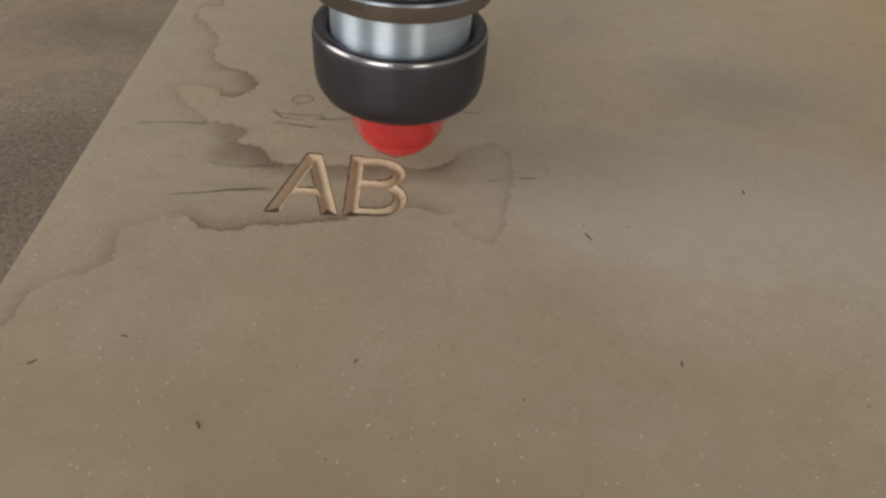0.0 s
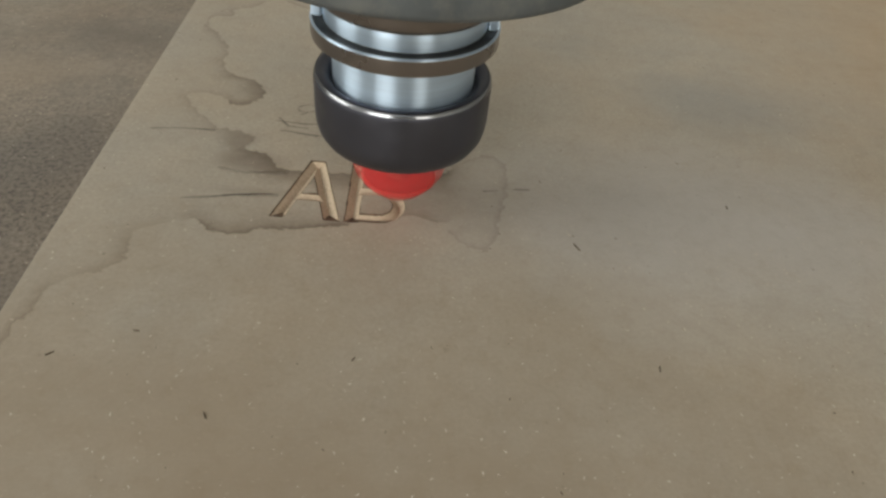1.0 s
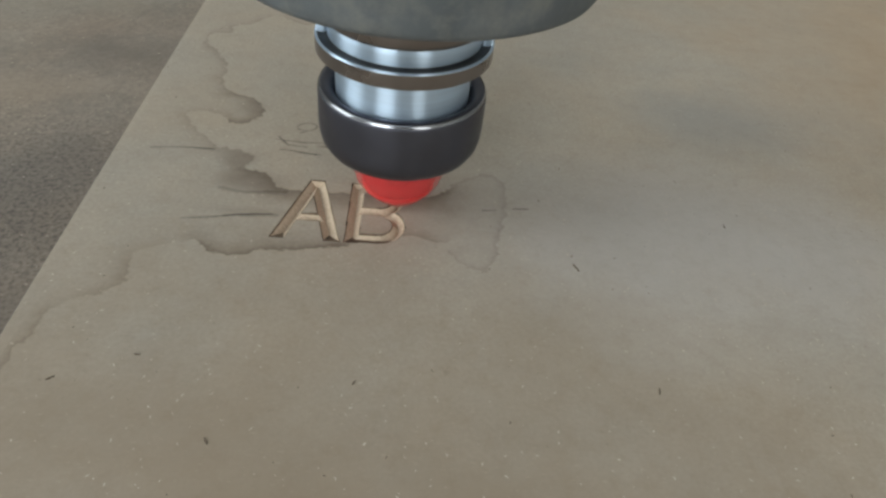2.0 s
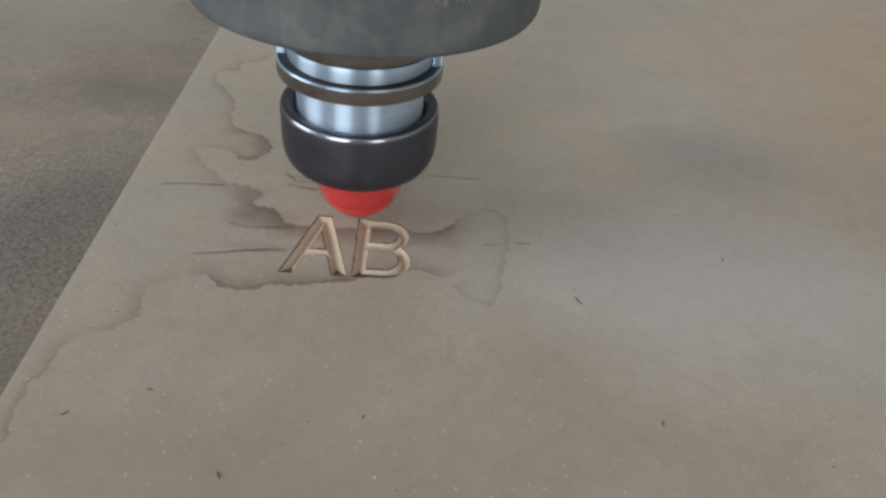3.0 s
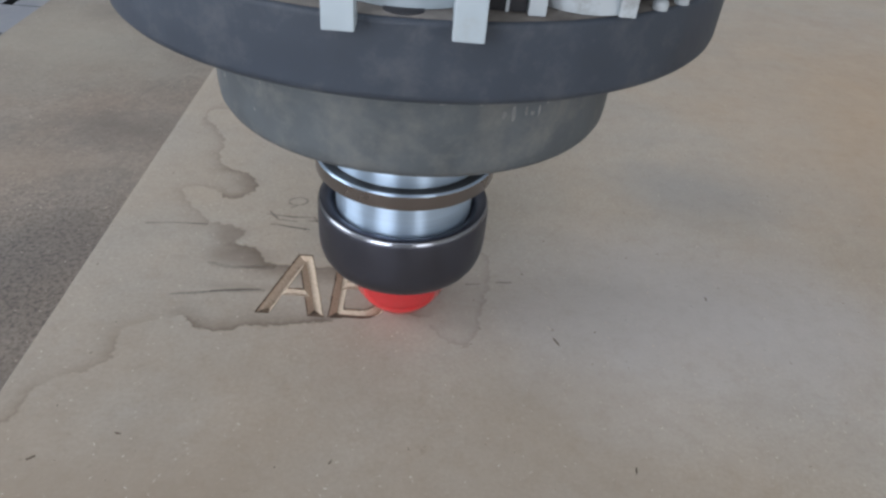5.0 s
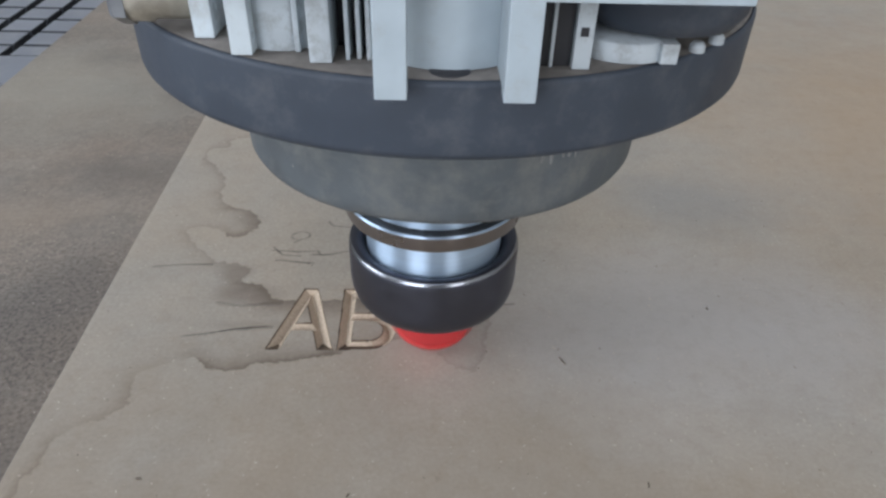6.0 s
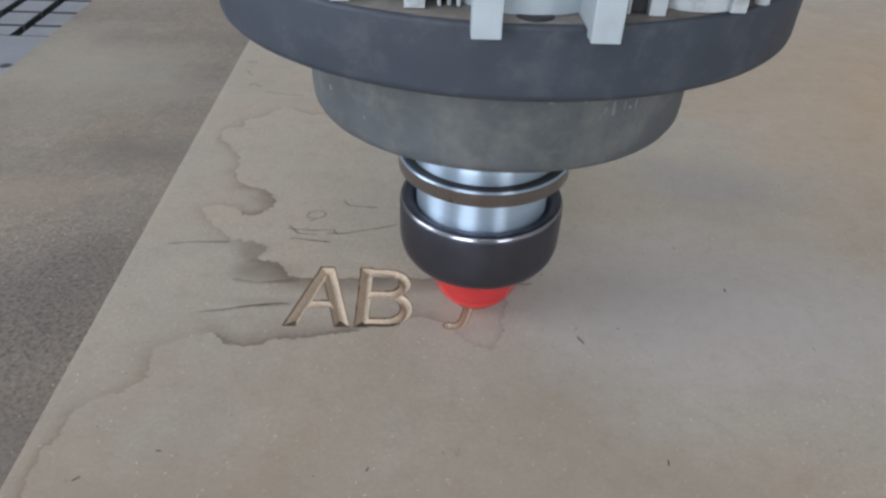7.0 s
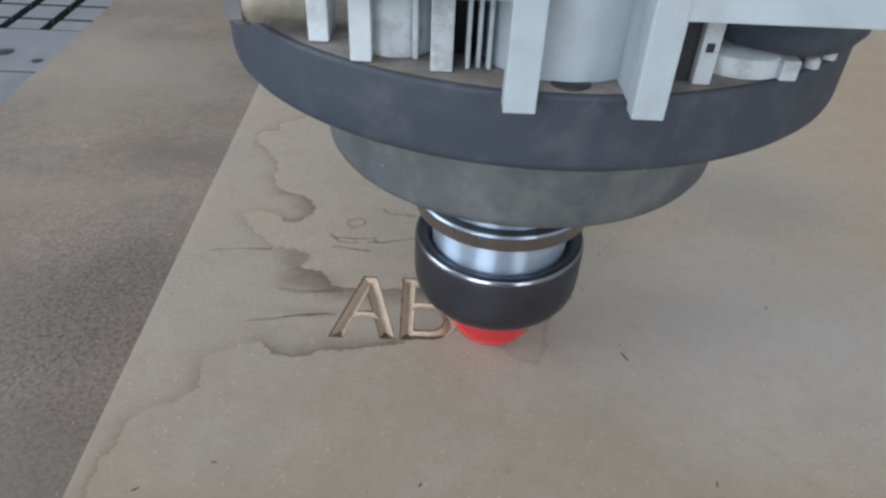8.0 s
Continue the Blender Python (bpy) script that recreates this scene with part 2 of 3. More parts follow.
DUST = plain("settled_dust", (0.185, 0.168, 0.150), 0.95, 0.0, 250, 0.25, bump=0.4)
WHITE = plain("white_painted_metal", (0.385, 0.445, 0.475), 0.42, 0.0, 90, 0.08, (0.31, 0.31, 0.295), 110, 0.56)
# paler white: the stronger light on the left ribs is in the colour
BRIGHT_WHITE = plain("bright_white_enamel", (0.58, 0.645, 0.67), 0.30, 0.0, 90, 0.06, (0.36, 0.36, 0.34), 140, 0.55)
GRIMY = plain("dusty_white_enamel", (0.44, 0.485, 0.505), 0.5, 0.0, 90, 0.14, (0.20, 0.19, 0.175), 230, 0.50)
BRASS = plain("dull_brass", (0.34, 0.31, 0.25), 0.5, 0.4, 150, 0.2, (0.5, 0.45, 0.36), 120, 0.5)
BLACK = plain("plain_black", (0.02, 0.02, 0.023), 0.5)
TABLE = plain("grey_phenolic", (0.205, 0.22, 0.245), 0.55, 0.0, 25, 0.12, (0.29, 0.29, 0.29), 30, 0.5)
# near-black that stands in for shade in the table's grooves and holes
SLOT = plain("slot_shade", (0.03, 0.034, 0.04), 0.7)
WALL = plain("painted_wall", (0.62, 0.62, 0.60), 0.9, 0.0, 3, 0.06)
CONCRETE = plain("concrete", (0.30, 0.29, 0.28), 0.85, 0.0, 5, 0.15)


def glass_material():
    k = Mat("window_glass", 0.02)
    k.colour((0.95, 0.97, 0.97))
    k.b.inputs["Transmission Weight"].default_value = 1.0
    return k.m


GLASS = glass_material()
FRAME = plain("machine_paint", (0.33, 0.35, 0.37), 0.5, 0.0, 8, 0.08)


def bit_material(name, alpha, low, high):
    """A toothed cutter turning too fast to be seen as more than a red veil."""
    k = Mat(name, 0.4)
    k.colour(k.ramp(k.noise(60, 3, 0.6, stretch=(0.3, 0.3, 9)), [(0.3, low), (0.7, high)]))
    return k.see_through(alpha).m


BIT = bit_material("red_veil", 0.36, (0.62, 0.035, 0.04), (0.85, 0.09, 0.09))
BIT_CORE = bit_material("red_dense", 0.55, (0.72, 0.02, 0.02), (0.95, 0.06, 0.05))


# ---- building helpers ----
def mesh_of(bm, name, material):
    me = bpy.data.meshes.new(name)
    bm.to_mesh(me)
    bm.free()
    for m in material if isinstance(material, (list, tuple)) else (material,):
        me.materials.append(m)
    return me


def part(name, bm, material, parent, label=""):
    ob = new(name, mesh_of(bm, name, material))
    ob.parent = parent
    return tagged(ob, label)


def lathe(profile, seg=96, smooth=True):
    """A turned form about the z axis from (radius, height) pairs, in millimetres."""
    bm = bmesh.new()
    rings = []
    for r, z in profile:
        if r < 1e-6:
            rings.append([bm.verts.new((0, 0, z / 1000))])
        else:
            rings.append([bm.verts.new((r / 1000 * math.cos(2 * math.pi * i / seg), r / 1000 * math.sin(2 * math.pi * i / seg), z / 1000)) for i in range(seg)])
    for a, b in zip(rings, rings[1:]):
        for i in range(seg):
            j = (i + 1) % seg
            if len(a) == 1 and len(b) == 1:
                continue
            if len(a) == 1:
                f = bm.faces.new((a[0], b[j], b[i]))
            elif len(b) == 1:
                f = bm.faces.new((a[i], a[j], b[0]))
            else:
                f = bm.faces.new((a[i], a[j], b[j], b[i]))
            f.smooth = smooth
    bmesh.ops.recalc_face_normals(bm, faces=bm.faces)
    return bm


def box(x0, x1, y0, y1, z0, z1, bevel=0.4):
    """A block in millimetres with softened edges."""
    bm = bmesh.new()
    bmesh.ops.create_cube(bm, size=1.0, matrix=Matrix.Translation(((x0 + x1) / 2000, (y0 + y1) / 2000, (z0 + z1) / 2000)) @ Matrix.Diagonal(((x1 - x0) / 1000, (y1 - y0) / 1000, (z1 - z0) / 1000, 1)))
    if bevel:
        bmesh.ops.bevel(bm, geom=list(bm.edges), offset=bevel / 1000, segments=2, affect="EDGES", profile=0.7)
    return bm


def turned(bm, m):
    bmesh.ops.transform(bm, matrix=m, verts=bm.verts)
    return bm


def moved(bm, x, y, z=0.0):
    return turned(bm, Matrix.Translation((x / 1000, y / 1000, z / 1000)))


# ---- the unseen room and the machine bed ----
def joined_boxes(boxes):
    bm = bmesh.new()
    for x0, x1, y0, y1, z0, z1 in boxes:
        bmesh.ops.create_cube(bm, size=1.0, matrix=Matrix.Translation(((x0 + x1) / 2, (y0 + y1) / 2, (z0 + z1) / 2)) @ Matrix.Diagonal((x1 - x0, y1 - y0, z1 - z0, 1)))
    return bm


def window(name, centre, across, width, height, panes=2):
    """An assumed steel-framed window with upright bars between its panes, set in its opening; across is the axis along
    the wall.
    """
    def put(u0, u1, v0, v1, d):
        x, y, z = centre
        if across == "x":
            return (x + u0, x + u1, y - d, y + d, z + v0, z + v1)
        if across == "y":
            return (x - d, x + d, y + u0, y + u1, z + v0, z + v1)
        return (x + u0, x + u1, y + v0, y + v1, z - d, z + d)

    w, h, f = width / 2, height / 2, 0.05
    ob = tagged(new(name), "unseen grey steel window with clear panes", kind="structure")
    bars = [put(-w, w, -h, -h + f, 0.04), put(-w, w, h - f, h, 0.04), put(-w, -w + f, -h + f, h - f, 0.04), put(w - f, w, -h + f, h - f, 0.04)]
    step = width / panes
    bars += [put(-w + n * step - f / 2, -w + n * step + f / 2, -h + f, h - f, 0.035) for n in range(1, panes)]
    part("window_frame", joined_boxes(bars), FRAME, ob)
    for u0, u1 in [(-w + n * step + (f if n == 0 else f / 2), -w + (n + 1) * step - (f if n == panes - 1 else f / 2)) for n in range(panes)]:
        pane = part("pane", joined_boxes([put(u0, u1, -h + f, h - f, 0.003)]), GLASS, ob)
        pane.visible_shadow = False
    return ob


# unseen room, added to close the place and bounce the lamps' light
def room():
    def slab(name, boxes, m, label):
        return tagged(new(name, mesh_of(joined_boxes(boxes), name, m)), label, kind="structure")

    lo, hi = -0.9, 3.0
    slab("floor", [(-4.2, 4.2, -4.2, 4.2, -1.0, lo)], CONCRETE, "unseen grey concrete workshop floor")
    # ceiling with an opening for the overhead lamp
    sx0, sx1, sy0, sy1 = -2.9, 1.1, -3.7, -0.1
    slab("ceiling", [(-4.2, sx0, -4.2, 4.2, hi, 3.1), (sx1, 4.2, -4.2, 4.2, hi, 3.1), (sx0, sx1, -4.2, sy0, hi, 3.1), (sx0, sx1, sy1, 4.2, hi, 3.1)], WALL, "unseen plain pale workshop ceiling")
    slab("wall_north", [(-4.2, 4.2, 4.0, 4.2, lo, hi)], WALL, "unseen plain pale painted workshop wall")
    slab("wall_east", [(4.0, 4.2, -4.2, 4.0, lo, hi)], WALL, "unseen plain pale painted workshop wall")
    a, b = 0.4, 2.6
    slab("wall_south", [(-4.0, 4.0, -4.2, -4.0, lo, a), (-4.0, 4.0, -4.2, -4.0, b, hi), (-4.0, -3.1, -4.2, -4.0, a, b), (-0.7, 1.5, -4.2, -4.0, a, b), (3.1, 4.0, -4.2, -4.0, a, b)], WALL,
         "unseen pale painted workshop wall with two windows")
    slab("wall_west", [(-4.2, -4.0, -4.2, 4.0, lo, 0.5), (-4.2, -4.0, -4.2, 4.0, 2.7, hi), (-4.2, -4.0, -4.2, -1.8, 0.5, 2.7), (-4.2, -4.0, 0.6, 4.0, 0.5, 2.7)], WALL, "unseen pale painted workshop wall with a window")
    window("window_1", (-1.9, -4.1, 1.5), "x", 2.4, 2.2, 4)
    window("window_2", (2.3, -4.1, 1.5), "x", 1.6, 2.2)
    window("window_3", (-4.1, -0.6, 1.6), "y", 2.4, 2.2, 4)
    window("window_4", (-0.9, -1.9, 3.05), "flat", 4.0, 3.6)


room()

BOARD_T, SPOIL_T = 0.009, 0.018
GROUND = -BOARD_T - SPOIL_T


def sheet(name, corners, top, thick, material, label, category):
    """A flat sheet with a chamfered rim from its four corners."""
    bm = bmesh.new()
    mid = Vector((sum(c[0] for c in corners) / 4, sum(c[1] for c in corners) / 4))
    levels = ((0.0006, top), (0.0, top - 0.0006), (0.0, top - thick))
    loops = []
    for inset, z in levels:
        loop = []
        for c in corners:
            d = (mid - Vector(c)).normalized() * inset * 1.4
            loop.append(bm.verts.new((c[0] + d.x, c[1] + d.y, z)))
        loops.append(loop)
    bm.faces.new(loops[0])
    bm.faces.new(list(reversed(loops[2])))
    for a, b in zip(loops, loops[1:]):
        for i in range(4):
            j = (i + 1) % 4
            bm.faces.new((a[j], a[i], b[i], b[j]))
    return tagged(new(name, mesh_of(bm, name, material)), label, category)


# ---- carved letters: each stroke is a row of points with a half width ----
def arc(cx, cy, rx, ry, a0, a1, n=10):
    return [(cx + rx * math.cos(radians(a0 + (a1 - a0) * i / n)), cy + ry * math.sin(radians(a0 + (a1 - a0) * i / n))) for i in range(n + 1)]


LETTER_A = [
    ([(-22.4, -2.5), (-13.1, 32.6)], 2.2),
    ([(-13.7, 32.6), (-3.75, -2.5)], 2.5),
    ([(-17.6, 11.0), (-9.0, 11.2)], 1.95),
]
LETTER_B = [
    ([(1.75, -2.5), (0.9, 33.5)], 2.3),
    ([(1.0, 28.7), (8.7, 28.6)] + arc(8.9, 22.5, 6.3, 6.1, 90, -90) + [(2.0, 16.4)], 2.05),
    ([(8.5, 16.4)] + arc(9.2, 9.4, 7.0, 7.0, 90, -90) + [(2.0, 2.4)], 2.15),
]
HOOK = [(30.2, 1.5), (32.0, 1.2), (33.8, 2.0), (35.2, 3.9), (36.2, 6.6), (36.9, 9.8), (37.6, 13.0)]
HOOK_HALF = 1.55


def stroke_distance(gx, gy, points):
    best = np.full(gx.shape, 1e9)
    for (ax, ay), (bx, by) in zip(points, points[1:]):
        dx, dy = bx - ax, by - ay
        if dx * dx + dy * dy < 1e-9:
            continue
        s = np.clip(((gx - ax) * dx + (gy - ay) * dy) / (dx * dx + dy * dy), 0, 1)
        best = np.minimum(best, np.hypot(gx - ax - s * dx, gy - ay - s * dy))
    return best


def letter_depth(gx, gy):
    depth = np.zeros(gx.shape)
    for points, half in LETTER_A + LETTER_B + [(HOOK, HOOK_HALF)]:
        s = np.maximum(half - stroke_distance(gx, gy, points), 0)
        depth = np.maximum(depth, 0.22 * (1 - np.exp(-s / 0.12)) + 0.98 * s)
    # flat feet and tops, as the letters end square on their lines
    # foot slope set so that the dark end wall shows from the camera
    trim = np.minimum((gy + 0.3) * 0.44, (31.5 - gy) * 2.0)
    keep = gx > 26
    return np.where(keep, depth, np.minimum(depth, np.maximum(trim, 0)))


# ---- the tide line of dried water on the sheet; the wet side lies to the right of the way it runs ----
TIDE_UPPER = [(-30.0, 158.0), (-40.0, 157.0), (-45.0, 160.5), (-51.0, 165.0), (-56.0, 163.5), (-60.0, 157.0), (-62.5, 152.5), (-68.0, 150.5), (-71.0, 147.5), (-70.0, 141.5), (-76.0, 140.0), (-79.0, 134.0), (-75.0, 126.0), (-70.0, 120.0),
              (-65.0, 113.0), (-63.0, 106.0), (-63.0, 100.0), (-61.0, 94.0), (-56.5, 87.0)]
TIDE_LOBE = [(-56.5, 87.0), (-49.0, 85.0), (-45.5, 82.0), (-40.6, 75.0), (-41.2, 69.5), (-44.2, 64.5), (-50.0, 63.0), (-54.0, 67.0)]
TIDE_HOOK = [(-54.0, 67.0), (-59.5, 69.8), (-66.5, 70.0), (-69.0, 67.5), (-66.5, 63.5), (-63.0, 59.0), (-58.0, 53.5), (-51.0, 47.8)]
TIDE_SMALL = [(-51.0, 47.8), (-44.0, 46.2), (-39.5, 44.0), (-37.2, 40.0), (-40.0, 35.2)]
TIDE_TONGUE = [(-40.0, 35.2), (-36.0, 34.4), (-31.0, 33.0), (-28.0, 29.0), (-25.6, 26.0), (-20.0, 25.2), (-9.0, 25.4), (0.0, 26.2), (17.0, 26.6), (27.0, 27.6), (32.2, 32.5)]
TIDE_LOOP = [(32.2, 32.5), (38.0, 39.8), (45.5, 42.6), (51.0, 40.5), (53.1, 33.0), (52.0, 20.4), (49.6, 7.0), (46.5, -5.5), (43.0, -9.4)]
TIDE_POINT = [(43.0, -9.4), (38.7, -8.2), (34.2, -3.6), (29.5, 2.6)]
TIDE_RETURN = [(29.5, 2.6), (24.0, 4.2), (19.0, 4.2), (8.0, 2.0), (0.0, -1.6)]
TIDE_FOOT = [(0.0, -1.6), (-5.0, -3.8), (-10.9, -5.3), (-19.0, -6.2), (-26.5, -7.2), (-32.7, -10.1), (-40.9, -8.3), (-46.2, -4.9)]
TIDE_WEST = [(-46.2, -4.9), (-55.5, -8.0), (-61.9, -13.4)]
TIDE_BULGE = [(-61.9, -13.4), (-60.2, -20.0), (-60.6, -25.2), (-65.0, -29.2), (-69.5, -31.0)]
TIDE_GAP = [(-69.5, -31.0), (-73.8, -35.2)]
TIDE_TAIL = [(-73.8, -35.2), (-75.5, -38.2), (-75.7, -45.4), (-77.4, -53.9), (-76.6, -62.5), (-74.5, -75.0), (-76.0, -95.0)]
# how dark each stretch is and how far it reaches inwards, in millimetres
TIDE = [(TIDE_UPPER, 0.46, 2.2), (TIDE_LOBE, 0.66, 5.5), (TIDE_HOOK, 0.30, 2.4), (TIDE_SMALL, 0.52, 5.0), (TIDE_TONGUE, 0.74, 5.5), (TIDE_LOOP, 0.42, 1.2), (TIDE_POINT, 0.34, 1.2), (TIDE_RETURN, 0.50, 3.0),
        (TIDE_FOOT, 0.84, 3.2), (TIDE_WEST, 0.13, 3.0), (TIDE_BULGE, 0.36, 3.0), (TIDE_GAP, 0.14, 2.5), (TIDE_TAIL, 0.52, 1.6)]


def smooth_line(points, per=12):
    out = []
    for s in range(len(points) - 1):
        p0, p1, p2, p3 = (Vector(points[max(0, min(len(points) - 1, s + o))]) for o in (-1, 0, 1, 2))
        for n in range(per):
            t = n / per
            out.append(0.5 * ((2 * p1) + (p2 - p0) * t + (2 * p0 - 5 * p1 + 4 * p2 - p3) * t * t + (3 * p1 - p0 - 3 * p2 + p3) * t ** 3))
    return out + [Vector(points[-1])]


def tide_values(x, y):
    """Signed distance from the tide line (wet side above nought), its strength and its reach, for points in millimetres."""
    best, side = np.full(len(x), 1e9), np.zeros(len(x), bool)
    force, reach = np.zeros(len(x)), np.ones(len(x))
    weight = np.zeros(len(x))
    ring = []
    for points, strong, far in TIDE:
        line = [tuple(v) for v in smooth_line(points, 5)]
        ring += line[:-1]
        near = np.full(len(x), 1e9)
        for (ax, ay), (bx, by) in zip(line, line[1:]):
            dx, dy = bx - ax, by - ay
            s = np.clip(((x - ax) * dx + (y - ay) * dy) / (dx * dx + dy * dy + 1e-12), 0, 1)
            near = np.minimum(near, np.hypot(x - ax - s * dx, y - ay - s * dy))
        w = 1 / (near + 0.4) ** 3
        force += w * strong
        reach += w * far
        weight += w
        best = np.minimum(best, near)
    # closed far outside, beyond the sheet's left edge
    ring += [(-76.0, -95.0), (-300.0, -95.0), (-300.0, 400.0), (-20.0, 400.0)]
    for (ax, ay), (bx, by) in zip(ring, ring[1:] + ring[:1]):
        if ay != by:
            side ^= ((ay > y) != (by > y)) & (x < (bx - ax) * (y - ay) / (by - ay) + ax)
    return np.where(side, best, -best), force / weight, (reach - 1) / weight


def carved_board():
    """The sheet that is being carved: a fine relief where the letters are, a coarser net where water has stained it, plain all round."""
    verts, faces, slots = [], [], []

    def net(x0, x1, y0, y1, step, relief):
        nx, ny = int(round((x1 - x0) / step)) + 1, int(round((y1 - y0) / step)) + 1
        gx, gy = np.meshgrid(np.linspace(x0, x1, nx), np.linspace(y0, y1, ny))
        depth = letter_depth(gx, gy) if relief else np.zeros(gx.shape)
        i = np.arange(nx * ny).reshape(ny, nx) + len(verts)
        quads = np.stack([i[:-1, :-1], i[:-1, 1:], i[1:, 1:], i[1:, :-1]], -1).reshape(-1, 4)
        cut = depth.ravel()[quads - len(verts)].max(1) > 0.12
        verts.extend((np.stack([gx.ravel(), gy.ravel(), -depth.ravel()], 1) / 1000).tolist())
        faces.extend(quads.tolist())
        # narrow rim of each cut, painted dark in place of shade
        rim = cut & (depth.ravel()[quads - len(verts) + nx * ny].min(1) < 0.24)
        # the end walls at the foot of each stroke take the shade colour too
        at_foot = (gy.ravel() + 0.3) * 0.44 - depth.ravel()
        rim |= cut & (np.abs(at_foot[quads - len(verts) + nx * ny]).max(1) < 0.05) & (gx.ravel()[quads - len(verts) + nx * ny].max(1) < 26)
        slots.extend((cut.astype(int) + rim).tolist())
        return [int(i[0, 0]), int(i[0, -1]), int(i[-1, -1]), int(i[-1, 0])]

    inner = [-27.0, 43.0, -3.0, 34.0]
    outer = [-80.0, 60.0, -90.0, 170.0]
    net(*inner, 0.25, True)
    a = net(outer[0], outer[1], outer[2], inner[2], 1.0, False)
    b = net(outer[0], outer[1], inner[3], outer[3], 1.0, False)
    net(outer[0], inner[0], inner[2], inner[3], 1.0, False)
    net(inner[1], outer[1], inner[2], inner[3], 1.0, False)
    hold = [a[0], a[1], b[2], b[3]]
    corners = [(-0.0723, -0.35), (1.0, -0.35), (1.0, 1.2), (-0.1296, 1.2)]
    rims = []
    for inset, z in ((0.0003, 0.0), (0.0, -0.0003), (0.0, -BOARD_T)):
        rims.append(len(verts))
        for (x, y), sx, sy in zip(corners, (1, -1, -1, 1), (1, 1, -1, -1)):
            verts.append((x + sx * inset, y + sy * inset, z))
    for n in range(4):
        m = (n + 1) % 4
        faces.append([rims[0] + n, rims[0] + m, hold[m], hold[n]])
        faces.append([rims[1] + n, rims[1] + m, rims[0] + m, rims[0] + n])
        faces.append([rims[2] + n, rims[2] + m, rims[1] + m, rims[1] + n])
        slots += [0, 0, 0]
    faces.append([rims[2] + 3, rims[2] + 2, rims[2] + 1, rims[2]])
    slots.append(0)
    me = bpy.data.meshes.new("carved_board")
    me.from_pydata(verts, [], faces)
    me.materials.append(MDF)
    me.materials.append(FRESH)
    me.materials.append(CUT_SHADE)
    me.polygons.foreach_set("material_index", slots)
    at = np.array(verts) * 1000
    tide, force, reach = tide_values(at[:, 0], at[:, 1])
    # the plain surround is dry, and the patch dries out towards its ends
    dry = (at[:, 0] < -79.5) | (at[:, 1] < -89) | (at[:, 1] > 169)
    force *= np.clip((at[:, 1] + 90) / 14, 0, 1) * np.clip((168 - at[:, 1]) / 10, 0, 1)
    tide = np.where(dry, np.minimum(tide, 40.0), tide)
    for name, values in (("tide", np.maximum(tide, -30)), ("tide_force", force), ("tide_reach", np.maximum(reach, 0.5))):
        layer = me.attributes.new(name, "FLOAT", "POINT")
        layer.data.foreach_set("value", values.astype(np.float32))
    me.update()
    return tagged(new("carved_board", me), "grey-brown fibreboard sheet with letters A and B carved in", "board")


board = carved_board()
spoilboard = sheet("spoilboard", [(-0.2035, -0.35), (1.1, -0.35), (1.1, 1.25), (-0.2835, 1.25)], -BOARD_T, SPOIL_T, SPOIL,
                   "dark dusty fibreboard spoilboard under the carved sheet", "board")


def uncut_pieces():
    """The skin of wood over the hook stroke, in short pieces that the cutter takes down as it passes."""
    made = []
    for (ax, ay), (bx, by) in zip(HOOK, HOOK[1:]):
        bm = bmesh.new()
        a = math.atan2(by - ay, bx - ax)
        ring = []
        for cx, cy, first in ((ax, ay, a + math.pi / 2), (bx, by, a - math.pi / 2)):
            for s in range(7):
                w = first + math.pi * s / 6
                ring.append((cx + 1.75 * math.cos(w), cy + 1.75 * math.sin(w)))
        low, high = ([bm.verts.new((x / 1000, y / 1000, z)) for x, y in ring] for z in (-0.00025, 0.00004 + 0.000008 * len(made)))
        bm.faces.new(high)
        bm.faces.new(list(reversed(low)))
        for s in range(len(ring)):
            n = (s + 1) % len(ring)
            bm.faces.new((low[s], low[n], high[n], high[s]))
        piece = part("uncut_wood", bm, MDF, board)
        for name, value in (("tide", -20.0), ("tide_force", 0.0), ("tide_reach", 1.0)):
            layer = piece.data.attributes.new(name, "FLOAT", "POINT")
            layer.data.foreach_set("value", np.full(len(piece.data.vertices), value, np.float32))
        made.append(piece)
    return made


UNCUT = uncut_pieces()


